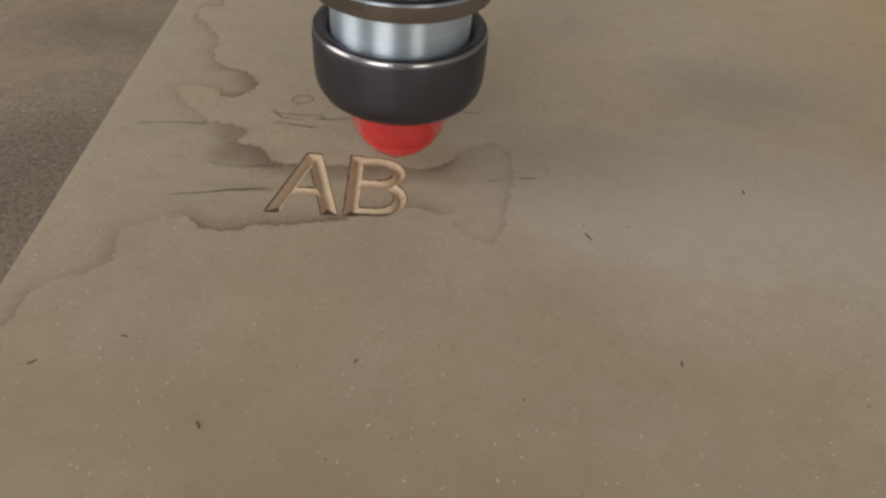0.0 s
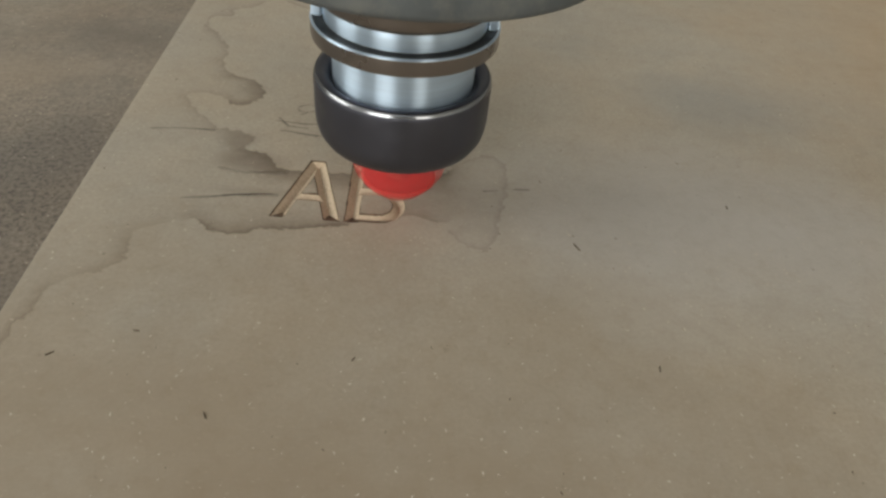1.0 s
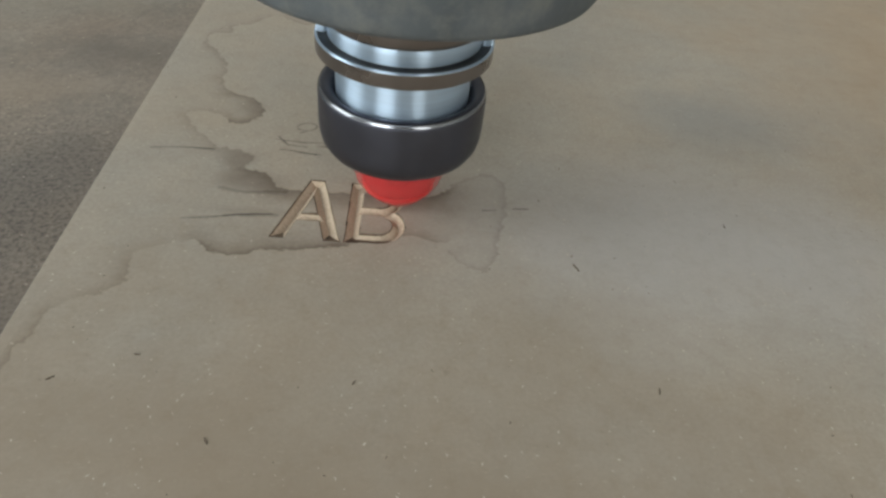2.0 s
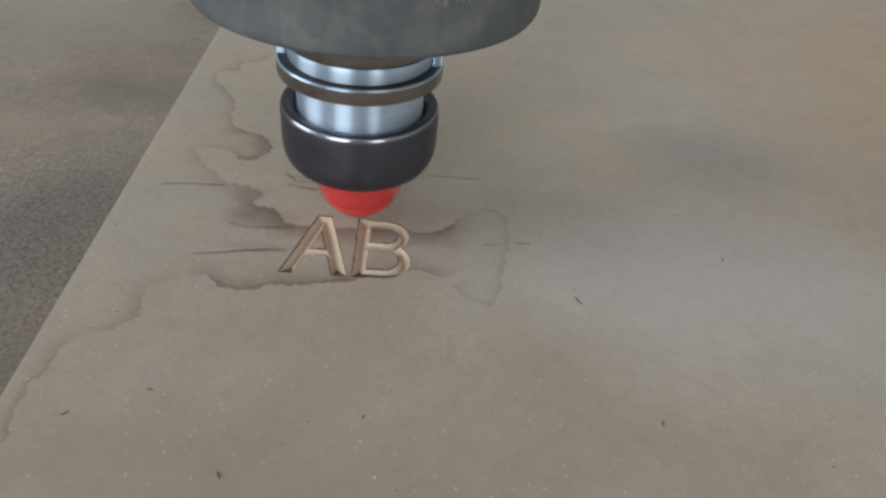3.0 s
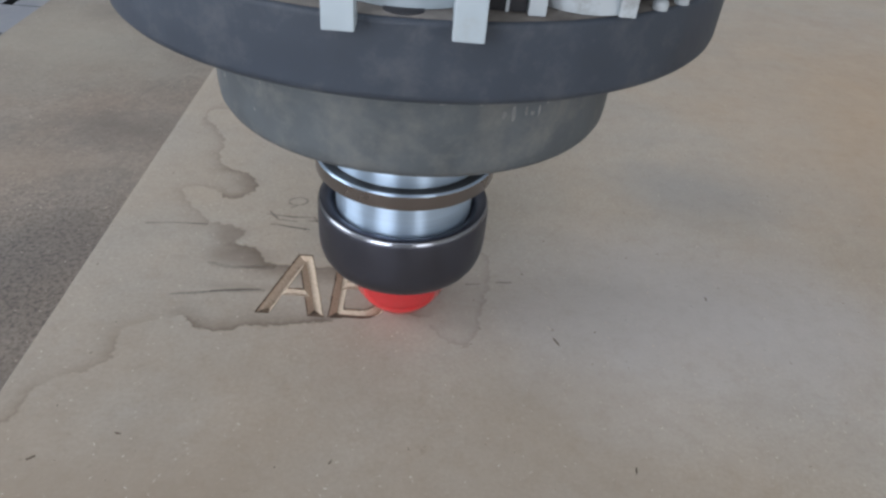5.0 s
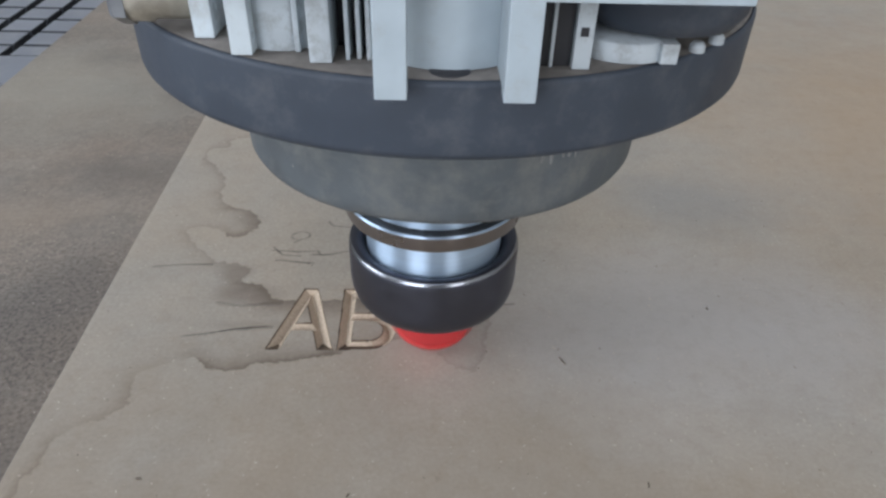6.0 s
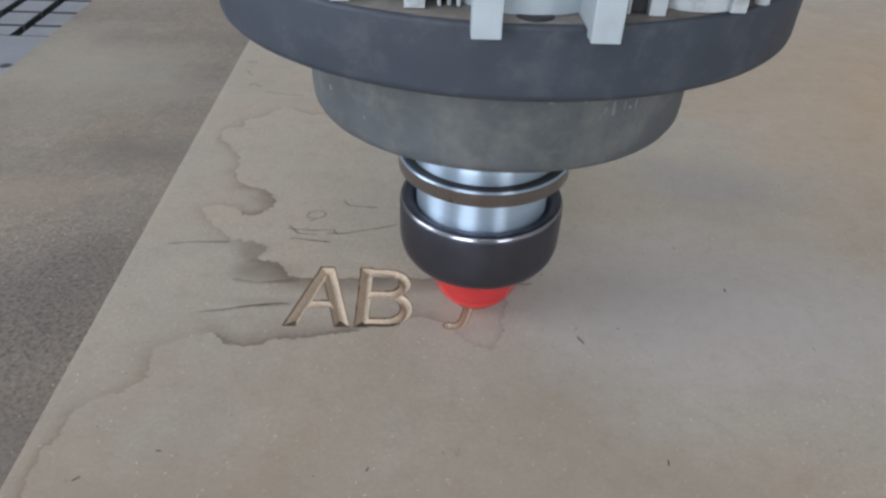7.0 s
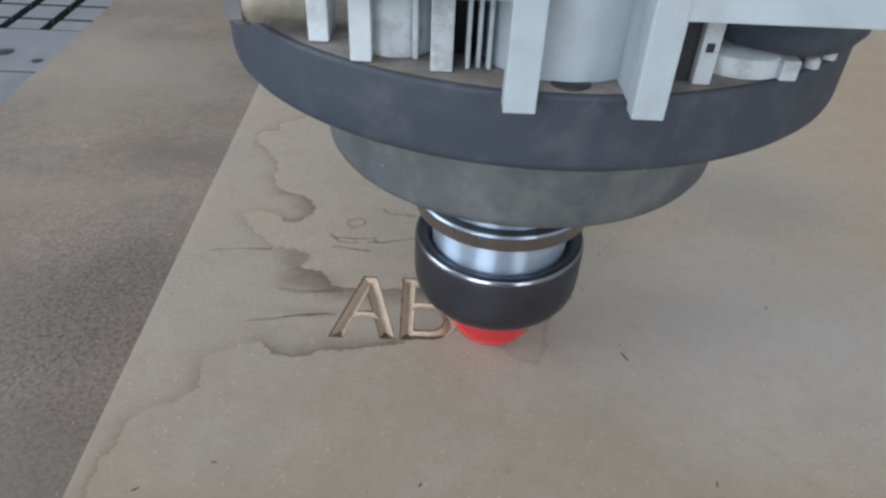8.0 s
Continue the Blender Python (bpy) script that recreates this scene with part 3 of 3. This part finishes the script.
def vacuum_table():
    """The slotted bed under the sheets: tiles between wide and narrow grooves, and a plain border strip with black
    discs for holes.
    """
    table = tagged(new("vacuum_table"), "grey slotted vacuum table with a grid of grooves", "machine table")
    table.location = (0, 0, GROUND)
    part("bed", box(-900, 1300, -500, 1600, -60, -12, 1), SLOT, table, "near-black slab with the grooves' shade put in its colour")
    skew = -0.05

    def tile(u0, u1, v0, v1):
        bm = bmesh.new()
        rings = []
        for inset, z in ((0.5, 0.0), (0.0, -0.5), (0.0, -12.5)):
            pts = [(u0 + inset, v0 + inset), (u1 - inset, v0 + inset), (u1 - inset, v1 - inset), (u0 + inset, v1 - inset)]
            rings.append([bm.verts.new(((u + skew * v) / 1000, v / 1000, z / 1000)) for u, v in pts])
        bm.faces.new(rings[0])
        # groove walls are coloured dark, as if in shade
        for a, b in zip(rings, rings[1:]):
            for n in range(4):
                m = (n + 1) % 4
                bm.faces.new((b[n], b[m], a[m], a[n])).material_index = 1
        return bm

    for col in range(8):
        u = -240.0 - 32.0 * col
        for row in range(15):
            v = 357.0 + 32.0 * row
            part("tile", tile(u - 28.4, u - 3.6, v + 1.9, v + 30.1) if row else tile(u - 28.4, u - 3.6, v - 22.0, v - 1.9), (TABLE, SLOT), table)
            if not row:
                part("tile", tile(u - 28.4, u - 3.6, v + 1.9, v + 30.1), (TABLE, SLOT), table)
    # plain border plates in front of the grid, butted with narrow seams
    for v0, v1 in ((258.6, 334.4), (150.0, 257.4), (-480.0, 148.8)):
        part("border_plate", tile(-520.0, -195.0, v0, v1), (TABLE, SLOT), table, "plain grey border plate")
    # flat black discs painted for the shade inside two holes
    for x, y, r in ((-294, 290, 6.2), (-265.5, 277, 4.0)):
        part("screw_hole_disc", moved(lathe([(r + 0.9, 0.05), (r, -0.1), (r - 0.3, 0.02), (0, 0.02)], 24), x, y), SLOT, table, "black disc in place of the shade in a screw hole")
    for x0, x1, y0, y1 in ((-840, -522, -480, 1580), (-520, 1290, 830, 1580), (1110, 1290, -480, 829), (-198, 1109, -480, -355)):
        part("outer_plate", box(x0, x1, y0, y1, -12.3, 0, 0.8), TABLE, table, "plain grey table plate")
    part("base", box(-850, 1250, -450, 1550, -873, -60, 4), FRAME, table, "grey machine frame")
    return table


vacuum_table()


# ---- marks on the carved sheet ----
def ribbon(name, points, width, material, z, label, wobble=0.6, seed=0):
    """A flat mark along a line; it lies to the right of the way it runs. Millimetres."""
    line = smooth_line(points)
    bm = bmesh.new()
    uv = bm.loops.layers.uv.new("UVMap")
    rows = []
    for s, p in enumerate(line):
        d = (line[min(s + 1, len(line) - 1)] - line[max(s - 1, 0)]).normalized()
        right = Vector((d.y, -d.x))
        n1 = noise.noise((p.x * 0.33, p.y * 0.33, seed)) + 0.55 * noise.noise((p.x * 0.9, p.y * 0.9, seed + 5))
        n2 = noise.noise((p.x * 0.12, p.y * 0.12, seed + 9))
        w = width * (1 + 0.6 * n2)
        a = p + right * n1 * wobble
        rows.append([bm.verts.new(((a + right * w * f).x / 1000, (a + right * w * f).y / 1000, z)) for f in (0, 0.12, 0.4, 1.0)])
    across = (0, 0.12, 0.4, 1.0)
    for s in range(len(rows) - 1):
        for c in range(3):
            f = bm.faces.new((rows[s][c], rows[s][c + 1], rows[s + 1][c + 1], rows[s + 1][c]))
            for loop, (i, j) in zip(f.loops, ((s, c), (s, c + 1), (s + 1, c + 1), (s + 1, c))):
                loop[uv].uv = (i / (len(rows) - 1), across[j])
    for f in bm.faces:
        if f.normal.z < 0:
            f.normal_flip()
    ob = new(name, mesh_of(bm, name, material))
    ob.parent = board
    return tagged(ob, label)


def pencil_marks():
    lab = "thin grey pencil line"
    z = 0.00017
    lines = [
        [(-75.5, 44.0), (-67, 45.0), (-58, 45.8), (-52.0, 46.0)], [(-53.5, 6.0), (-43, 8.0), (-35, 9.8), (-25, 11.0)],
        [(43.7, 21.6), (49.1, 22.4)], [(54.2, 23.7), (60.3, 24.4)], [(22.1, 62.9), (33, 63.3), (43.5, 62.7)],
        [(-27.0, 64.5), (-25.5, 67.0), (-22, 68.2), (-19.0, 66.8), (-18.4, 64.6), (-21.0, 62.0), (-25.0, 62.2), (-27.0, 64.5)], [(-21.5, 62.2), (-24.0, 59.4)],
        [(-33.0, 55.2), (-28, 54.8), (-22, 54.6), (-14.5, 55.2)], [(-17.0, 52.8), (-10, 53.0), (-4, 54.8), (3, 57.0), (11.0, 60.0)],
        [(-30.0, 49.0), (-23, 48.2), (-14.0, 47.0)], [(-31.5, 57.5), (-26.8, 51.6)], [(-14.2, 55.6), (-12.0, 52.0)], [(-27.5, 52.2), (-20.0, 51.6)], [(-11.0, 73.2), (-6, 72.3), (2, 72.0)], [(-12.2, 76.2), (-10.0, 73.0)],
    ]
    for s, line in enumerate(lines):
        ribbon("pencil_line", line, 1.15, PENCIL, z, lab, 0.12, 20 + s)


pencil_marks()


def old_stains():
    """Short dried streaks beyond the tide line, and a smeared one along the lower pencil line."""
    for s, (line, width) in enumerate((([(-68.0, 184.0), (-57.0, 182.2), (-46.0, 180.0)], 1.6), ([(-79.5, 193.5), (-76.0, 195.2), (-70.5, 191.0)], 3.0), ([(-87.0, 228.0), (-81.0, 227.0)], 3.5), ([(-84.0, 214.0), (-79.0, 205.0)], 1.6),
                                       ([(-41.0, 9.0), (-34.0, 10.4), (-27.0, 11.8), (-22.5, 11.2)], 2.2), ([(-46.0, 24.2), (-38.0, 22.4), (-29.0, 23.4), (-22.0, 24.6)], 2.6))):
        ribbon("water_streak", line, width, STREAK, 0.00014, "faint brown dried water streak", 0.8, 60 + s)


old_stains()


def fibres(name, count, colours, size, seed, spread, label):
    """Loose slivers of wood pressed into the surface."""
    rnd = random.Random(seed)
    bm = bmesh.new()
    for _ in range(count):
        x, y = rnd.uniform(*spread[0]), rnd.uniform(*spread[1])
        if x < -85 - 0.037 * (y - 26) or (-28 < x < 44 and -4 < y < 35):
            continue
        a, l, w = rnd.uniform(0, math.pi), rnd.uniform(0.3, 1.0) ** 2 * size, rnd.uniform(0.09, 0.27)
        c, s = math.cos(a), math.sin(a)
        bend = rnd.uniform(-0.25, 0.25) * l
        pts = [(-l / 2, 0, 0), (0, bend - w, 0), (l / 2, 0, 0), (0, bend + w, 0), (0, bend, 0.06)]
        vs = [bm.verts.new(((x + c * px - s * py) / 1000, (y + s * px + c * py) / 1000, pz / 1000 + 0.00002)) for px, py, pz in pts]
        for n in range(4):
            bm.faces.new((vs[n], vs[(n + 1) % 4], vs[4]))
    ob = new(name, mesh_of(bm, name, colours))
    return tagged(ob, label, "wood chips", kind="stuff")


PALE = plain("pale_fibre", (0.51, 0.45, 0.365), 0.8)
DARKCHIP = plain("dark_chip", (0.10, 0.075, 0.05), 0.8)
fibres("pale_wood_fibres", 2600, PALE, 1.5, 3, ((-110, 230), (-110, 200)), "pale wood fibres scattered on the carved sheet")
fibres("dark_wood_chips", 260, DARKCHIP, 1.6, 8, ((-110, 240), (-110, 260)), "dark wood specks scattered on the carved sheet")


def sawdust():
    """Grains of dust and chips on the spoilboard beside the carved sheet."""
    rnd = random.Random(21)
    for name, count, m in (("pale_sawdust", 450, PALE), ("dark_sawdust", 900, DARKCHIP)):
        bm = bmesh.new()
        for _ in range(count):
            y = -110 + 400 * rnd.random() ** 1.3
            x = -86 - 0.037 * (y - 26) - 140 * rnd.random() ** 1.6
            r, a = rnd.uniform(0.12, 0.38), rnd.uniform(0, 6)
            vs = [bm.verts.new(((x + r * math.cos(a + n * 2.09) * rnd.uniform(0.5, 1.6)) / 1000, (y + r * math.sin(a + n * 2.09)) / 1000, -BOARD_T + 0.00002)) for n in range(3)]
            top = bm.verts.new((x / 1000, y / 1000, -BOARD_T + 0.00022))
            for n in range(3):
                bm.faces.new((vs[n], vs[(n + 1) % 3], top))
        tagged(new(name, mesh_of(bm, name, m)), "fine wood dust scattered on the spoilboard", "sawdust", kind="stuff")


sawdust()


def speck(x, y, l, turn):
    bm = bmesh.new()
    for s in range(5):
        u = (s / 4 - 0.5) * l
        v = 0.18 * l * math.sin(u / l * 3)
        w = 0.28 * (1 - abs(s / 4 - 0.5) * 1.5)
        bm.verts.new((u / 1000, (v - w) / 1000, 0.00003))
        bm.verts.new((u / 1000, (v + w) / 1000, 0.00003))
        bm.verts.new((u / 1000, v / 1000, 0.0003))
    bmesh.ops.convex_hull(bm, input=bm.verts)
    ob = new("wood_chip", mesh_of(bm, "wood_chip", DARKCHIP))
    ob.matrix_world = pose(x / 1000, y / 1000, 0, 0, 0, turn)
    return tagged(ob, "small dark curled wood chip on the sheet", "wood chip", "chips on the sheet")


for x, y, l, turn in ((73.0, -4.3, 3.4, 97), (89.2, -50.6, 2.0, 60), (8.6, -54.1, 1.5, 40), (-23.6, -73.3, 2.0, 100), (-47.4, -49.5, 1.7, 150), (-65.4, -58.4, 2.0, 20), (129.2, 22.5, 2.0, 70)):
    speck(x, y, l, turn)


# ---- the spindle with its cutter, origin at the cutter's tip ----
def build_spindle():
    sp = tagged(new("router_spindle"), "router spindle with black collet nut and red cutter over the sheet", "router spindle")
    cutter = part("cutter", lathe([(0, 1.0), (2.6, 1.3), (5.2, 3.2), (9.0, 6.4), (12.0, 9.8), (13.8, 13.0), (14.8, 17.0), (15.0, 24.8)], 64), BIT, sp, "fast-turning red coated cutter")
    part("cutting_teeth", lathe([(2.2, 1.8), (6.8, 5.0), (10.4, 8.3), (11.6, 9.8), (10.6, 10.3), (4.0, 10.5)], 64), BIT_CORE, cutter, "dense red ring of teeth")
    part("cutter_core", lathe([(0, 1.8), (2.6, 2.2), (7.4, 6.2), (10.8, 10.4), (12.6, 14.4), (13.6, 24.8)], 48), BIT, cutter)
    nut = part("collet_nut", lathe([(7.5, 26.5), (7.5, 25.0), (19.6, 25.0), (21.2, 25.3), (22.9, 26.6), (24.2, 28.8), (24.8, 31.2), (25.0, 33.5), (25.0, 43.9), (24.8, 45.0), (24.35, 45.75), (23.7, 46.15),
                              (22.9, 46.1), (21.9, 45.7), (21.0, 45.0), (20.4, 44.2), (20.1, 43.2), (19.5, 43.0)], 128), NUT, sp, "smooth black steel collet nut")
    # ring added to paint the highlight on the nut's rim
    part("glint_ring", lathe([(24.90, 45.0), (24.72, 45.50), (24.45, 45.87), (24.25, 46.02)], 128), RIM_GLINT, nut, "brighter ring in place of the rim's highlight")
    thread = [(19.4, 39.0)]
    for s in range(18):
        z = 40.0 + s * 0.8
        thread += [(19.775, z), (19.8, z + 0.2), (19.8, z + 0.5), (19.775, z + 0.7)]
    part("holder_body", lathe(thread + [(19.78, 55.2), (19.78, 58.0)], 128), ALU, sp, "bright turned steel tool holder")
    flange = part("flange", lathe([(19.6, 56.6), (24.7, 56.5), (25.1, 56.8), (25.15, 57.0), (25.15, 60.6), (25.15, 60.8), (24.9, 61.2), (24.5, 61.3)], 128), BROWN, sp, "bronzed steel gripper flange")
    # pale ring put in for the highlight line on the flange
    part("bright_edge", lathe([(25.17, 60.8), (24.92, 61.23), (24.6, 61.33)], 128), ALU, flange, "bright ring in place of the edge's highlight")
    part("flange_top", lathe([(24.5, 61.3), (23.6, 60.9), (22.4, 60.8), (21.2, 61.2)], 128), GROOVE, flange, "dished flange top with shade put in its dark colour")
    part("upper_flange", lathe([(21.2, 61.1), (21.75, 61.3), (21.8, 61.5), (21.9, 64.0), (22.0, 66.0), (21.95, 66.1)], 128), ALU, sp, "bright upper flange")
    part("spindle_shaft", lathe([(21.9, 66.0), (22.6, 66.3), (22.9, 67.2), (23.0, 68.8), (23.0, 84.0), (26.0, 84.2), (44.0, 84.5)], 96), BROWN, sp, "bronzed spindle end")
    for side in (-1, 1):
        part("drive_key", moved(box(-1.4, 1.4, -4.2, 4.2, 60.9, 66.0, 0.5), side * 23.1, 0), ALU, sp)
    nose = part("nose_cover", moved(lathe([(30.0, 84.5), (33.0, 81.0), (46.2, 80.4), (48.1, 80.9), (48.8, 82.2), (49.0, 84.5), (49.2, 96.0), (49.4, 105.4), (46.0, 105.9)], 128), 1.5, 0), RUBBER, sp, "dusty grey spindle nose cover")
    # pale scuffs rubbed into the front of the nose cover
    rnd = random.Random(5)
    dabs = [(-90 + rnd.uniform(23, 36), rnd.uniform(93.5, 99.5), rnd.uniform(0.6, 1.8), rnd.uniform(0.25, 0.6)) for _ in range(9)]
    dabs += [(-90 + rnd.uniform(6, 22), rnd.uniform(97.5, 100.0), rnd.uniform(0.3, 0.6), rnd.uniform(0.4, 1.1)) for _ in range(7)]
    dabs += [(-90 + rnd.uniform(-62, 5), rnd.uniform(85, 102), rnd.uniform(0.4, 1.0), rnd.uniform(0.3, 0.7)) for _ in range(9)]
    for turn, zc, tall, wide in dabs:
        bm = bmesh.new()
        ring = []
        for k in range(9):
            w = 2 * math.pi * k / 9
            f = rnd.uniform(0.6, 1.15)
            a, zz = radians(turn) + wide * f * math.cos(w) / 49.3, zc + tall * f * math.sin(w)
            r = 49.06 + 0.02 * (zz - 84.5)
            ring.append(bm.verts.new(((1.5 + r * math.cos(a)) / 1000, r * math.sin(a) / 1000, zz / 1000)))
        a = radians(turn)
        top = bm.verts.new(((1.5 + (49.24 + 0.02 * (zc - 84.5)) * math.cos(a)) / 1000, (49.24 + 0.02 * (zc - 84.5)) * math.sin(a) / 1000, zc / 1000))
        for k in range(9):
            bm.faces.new((ring[k], ring[(k + 1) % 9], top))
        bmesh.ops.recalc_face_normals(bm, faces=bm.faces)
        part("scuff", bm, SCUFF, nose, "pale scuff mark")
    disc = part("mounting_disc", moved(lathe([(30.0, 105.8), (65.8, 105.8), (67.5, 106.2), (68.1, 106.9), (68.3, 107.8), (68.3, 118.6), (68.25, 119.1), (68.0, 119.45), (67.6, 119.6)], 160), 1.2, 0), DISC, sp, "slate-grey round mounting disc")
    part("disc_dust", moved(lathe([(67.4, 119.60), (66.6, 119.72), (20.0, 119.75), (0, 119.7)], 96), 1.2, 0), DUST, disc, "brown dust lying on the disc")
    # white shroud: front beams, hanging tabs, posts and ribs
    # added backing, dark in place of the shaded hollow behind the ribs
    part("shroud_core", lathe([(45.0, 119.7), (45.0, 158.0), (0, 158.0)], 96), RUBBER, sp, "dark grey backing for the shade behind the ribs")
    part("front_rail", box(-42.0, -5.0, -73.6, -66.0, 134.7, 136.6, 0.3), WHITE, sp, "white lower rail of the shroud")
    # black panel put in for the shade of a recess
    part("recess_shade", box(-34.5, -9.2, -67.6, -66.6, 135.6, 150.0, 0.0), BLACK, sp, "black panel in place of the recess's shade")
    part("rail_post", box(-42.0, -34.5, -73.4, -66.0, 136.3, 150.0, 0.3), WHITE, sp)
    part("rail_post", box(-9.4, -5.0, -73.4, -66.0, 136.3, 150.0, 0.3), WHITE, sp)
    part("hanging_tab", box(-9.6, -4.9, -73.8, -70.1, 119.0, 150.0, 0.3), WHITE, sp, "white square-ended tab")
    part("hanging_tab", box(8.9, 13.6, -73.8, -70.1, 118.8, 150.0, 0.35), WHITE, sp, "long white square-ended tab")
    part("tab_web", box(8.9, 13.6, -70.1, -61.0, 119.8, 150.0, 0.2), WHITE, sp)
    part("front_beam", box(13.4, 41.5, -73.6, -66.0, 133.0, 150.0, 0.3), WHITE, sp, "white front beam of the shroud")
    part("side_plate", box(41.6, 50.0, -62.0, -20.0, 133.0, 150.0, 0.6), WHITE, sp)
    part("centre_column", moved(lathe([(14.0, 119.9), (14.0, 150.0)], 64), 1.2, -50.2), WHITE, sp, "round white column")
    # flat black disc painted for the shade in a hole
    part("hole_disc", moved(lathe([(0, 120.05), (3.1, 120.05), (3.3, 119.7)], 32), 1.4, -63.6), BLACK, sp)
    for x0, x1, y, z1 in ((-41.2, -37.8, -51.0, 134), (-33.2, -29.8, -58.8, 134), (-23.4, -22.5, -57.0, 134), (-20.4, -16.9, -61.6, 134), (-14.9, -14.2, -60.2, 134), (-13.2, -12.5, -59.6, 134), (-11.6, -10.9, -60.2, 134),
                          (16.9, 17.5, -61.6, 133), (20.4, 23.2, -62.4, 133)):
        part("rib", box(x0, x1, y - 0.4, y + 9.0, 119.9, z1, 0.25), BRIGHT_WHITE if x0 < -30 else GRIMY, sp, "white rib with its stronger light put in the colour" if x0 < -30 else "white rib grey with dust")
    part("round_column", moved(lathe([(6.2, 119.9), (6.2, 134.0)], 48), -26.2, -50.8), GRIMY, sp)
    # solid black blocks fill the gaps where shade would fall
    part("gap_shade", box(13.8, 20.3, -61.4, -54.5, 119.9, 133.0, 0.2), BLACK, sp, "black block in place of the shade between ribs")
    part("gap_shade", box(-17.6, -11.2, -53.5, -52.0, 119.9, 134.0, 0.2), BLACK, sp, "black block in place of the shade between ribs")
    part("curved_foot", moved(lathe([(8.8, 119.9), (8.8, 122.8), (8.4, 123.1), (0, 123.1)], 48), 30.6, -51.2), GRIMY, sp)
    part("foot_block", box(35.0, 37.8, -60.0, -52.0, 119.9, 123.2, 0.3), GRIMY, sp)
    part("mark", turned(box(-0.6, 0.6, -0.15, 0.15, -0.7, 0.7, 0.1), Matrix.Translation((0.0217, -0.0629, 0.1258))), BLACK, sp)
    part("motor_cap", moved(lathe([(0, 123.2), (9.0, 123.4), (12.4, 124.4), (14.0, 126.8), (14.3, 130.0), (14.3, 150.0)], 64), 37.2, -48.2), DISC, sp, "dark round cap")
    for x, y in ((43.4, -52.6), (48.2, -48.2)):
        part("bolt", moved(lathe([(1.3, 119.6), (1.3, 120.7), (0.9, 121.3), (0, 121.3)], 16), x, y), GRIMY, sp, "white-capped bolt")
    for n in range(4):
        a = radians(-38 + 3.0 * n)
        part("fin", turned(box(-0.45, 0.45, -1.2, 1.2, 119.7, 124.5, 0.15), Matrix.Translation((0.0012 + 0.0652 * math.cos(a), 0.0652 * math.sin(a), 0)) @ Matrix.Rotation(a + math.pi / 2, 4, "Z")), BRIGHT_WHITE, sp, "short white fin")
    lie = Matrix.Translation((-0.0528, -0.0470, 0.1252)) @ Matrix.Rotation(radians(90), 4, "Y")
    fitting = part("hose_fitting", turned(lathe([(0, 0), (3.0, 0.0), (3.9, 0.8), (3.9, 4.0), (3.4, 4.6), (3.4, 11.5), (0, 11.5)], 40), lie), BRASS, sp, "dull brass hose fitting")
    part("hex_end", turned(lathe([(0, -1.0), (2.2, -1.0), (2.4, -2.0), (4.0, -2.0), (4.6, -1.4), (4.6, 0.8), (0, 0.8)], 6, False), lie), STEEL, fitting, "steel hexagon end")
    return sp


spindle = build_spindle()

TOOL_ROWS = [
    (0.0, 0.0143, 0.0283, 0.0024),
    (0.2, 0.0146, 0.0276, 0.0027),
    (0.3, 0.0148, 0.0222, 0.0030),
    (0.5, 0.0151, 0.0125, 0.0034),
    (1.0, 0.0155, 0.0106, 0.0023),
    (1.2, 0.0154, 0.0103, 0.0011),
    (2.3, 0.0138, 0.0264, -0.0002),
    (2.5, 0.0093, 0.0288, 0.0002),
    (3.0, -0.0013, 0.0320, 0.0003),
    (3.5, 0.0008, 0.0176, -0.0013),
    (4.0, -0.0009, 0.0028, -0.0009),
    (4.5, 0.0107, 0.0040, -0.0022),
    (4.7, 0.0154, 0.0085, -0.0025),
    (5.8, 0.0310, 0.0049, -0.0012),
    (6.0, 0.0306, 0.0041, -0.0017),
    (6.3, 0.0311, 0.0034, -0.0025),
    (6.5, 0.0315, 0.0032, -0.0028),
    (6.6, 0.0330, 0.0042, -0.0027),
    (6.8, 0.0375, 0.0083, -0.0030),
    (7.0, 0.0391, 0.0141, -0.0022),
    (7.2, 0.0393, 0.0127, -0.0033),
    (7.5, 0.0376, 0.0126, -0.0020),
    (8.0, 0.0289, 0.0039, -0.0027),
]


def motions():
    walk(spindle, [(t, pose(x, y, z)) for t, x, y, z in TOOL_ROWS])
    # the skin over the hook is cut away from its foot upwards
    for n, piece in enumerate(UNCUT):
        at = 6.1 + 0.14 * n
        walk(piece, [(0.0, pose(0, 0, 0)), (at, pose(0, 0, 0)), (at + 0.1, pose(0, 0, -0.004)), (8.0, pose(0, 0, -0.004))])


motions()
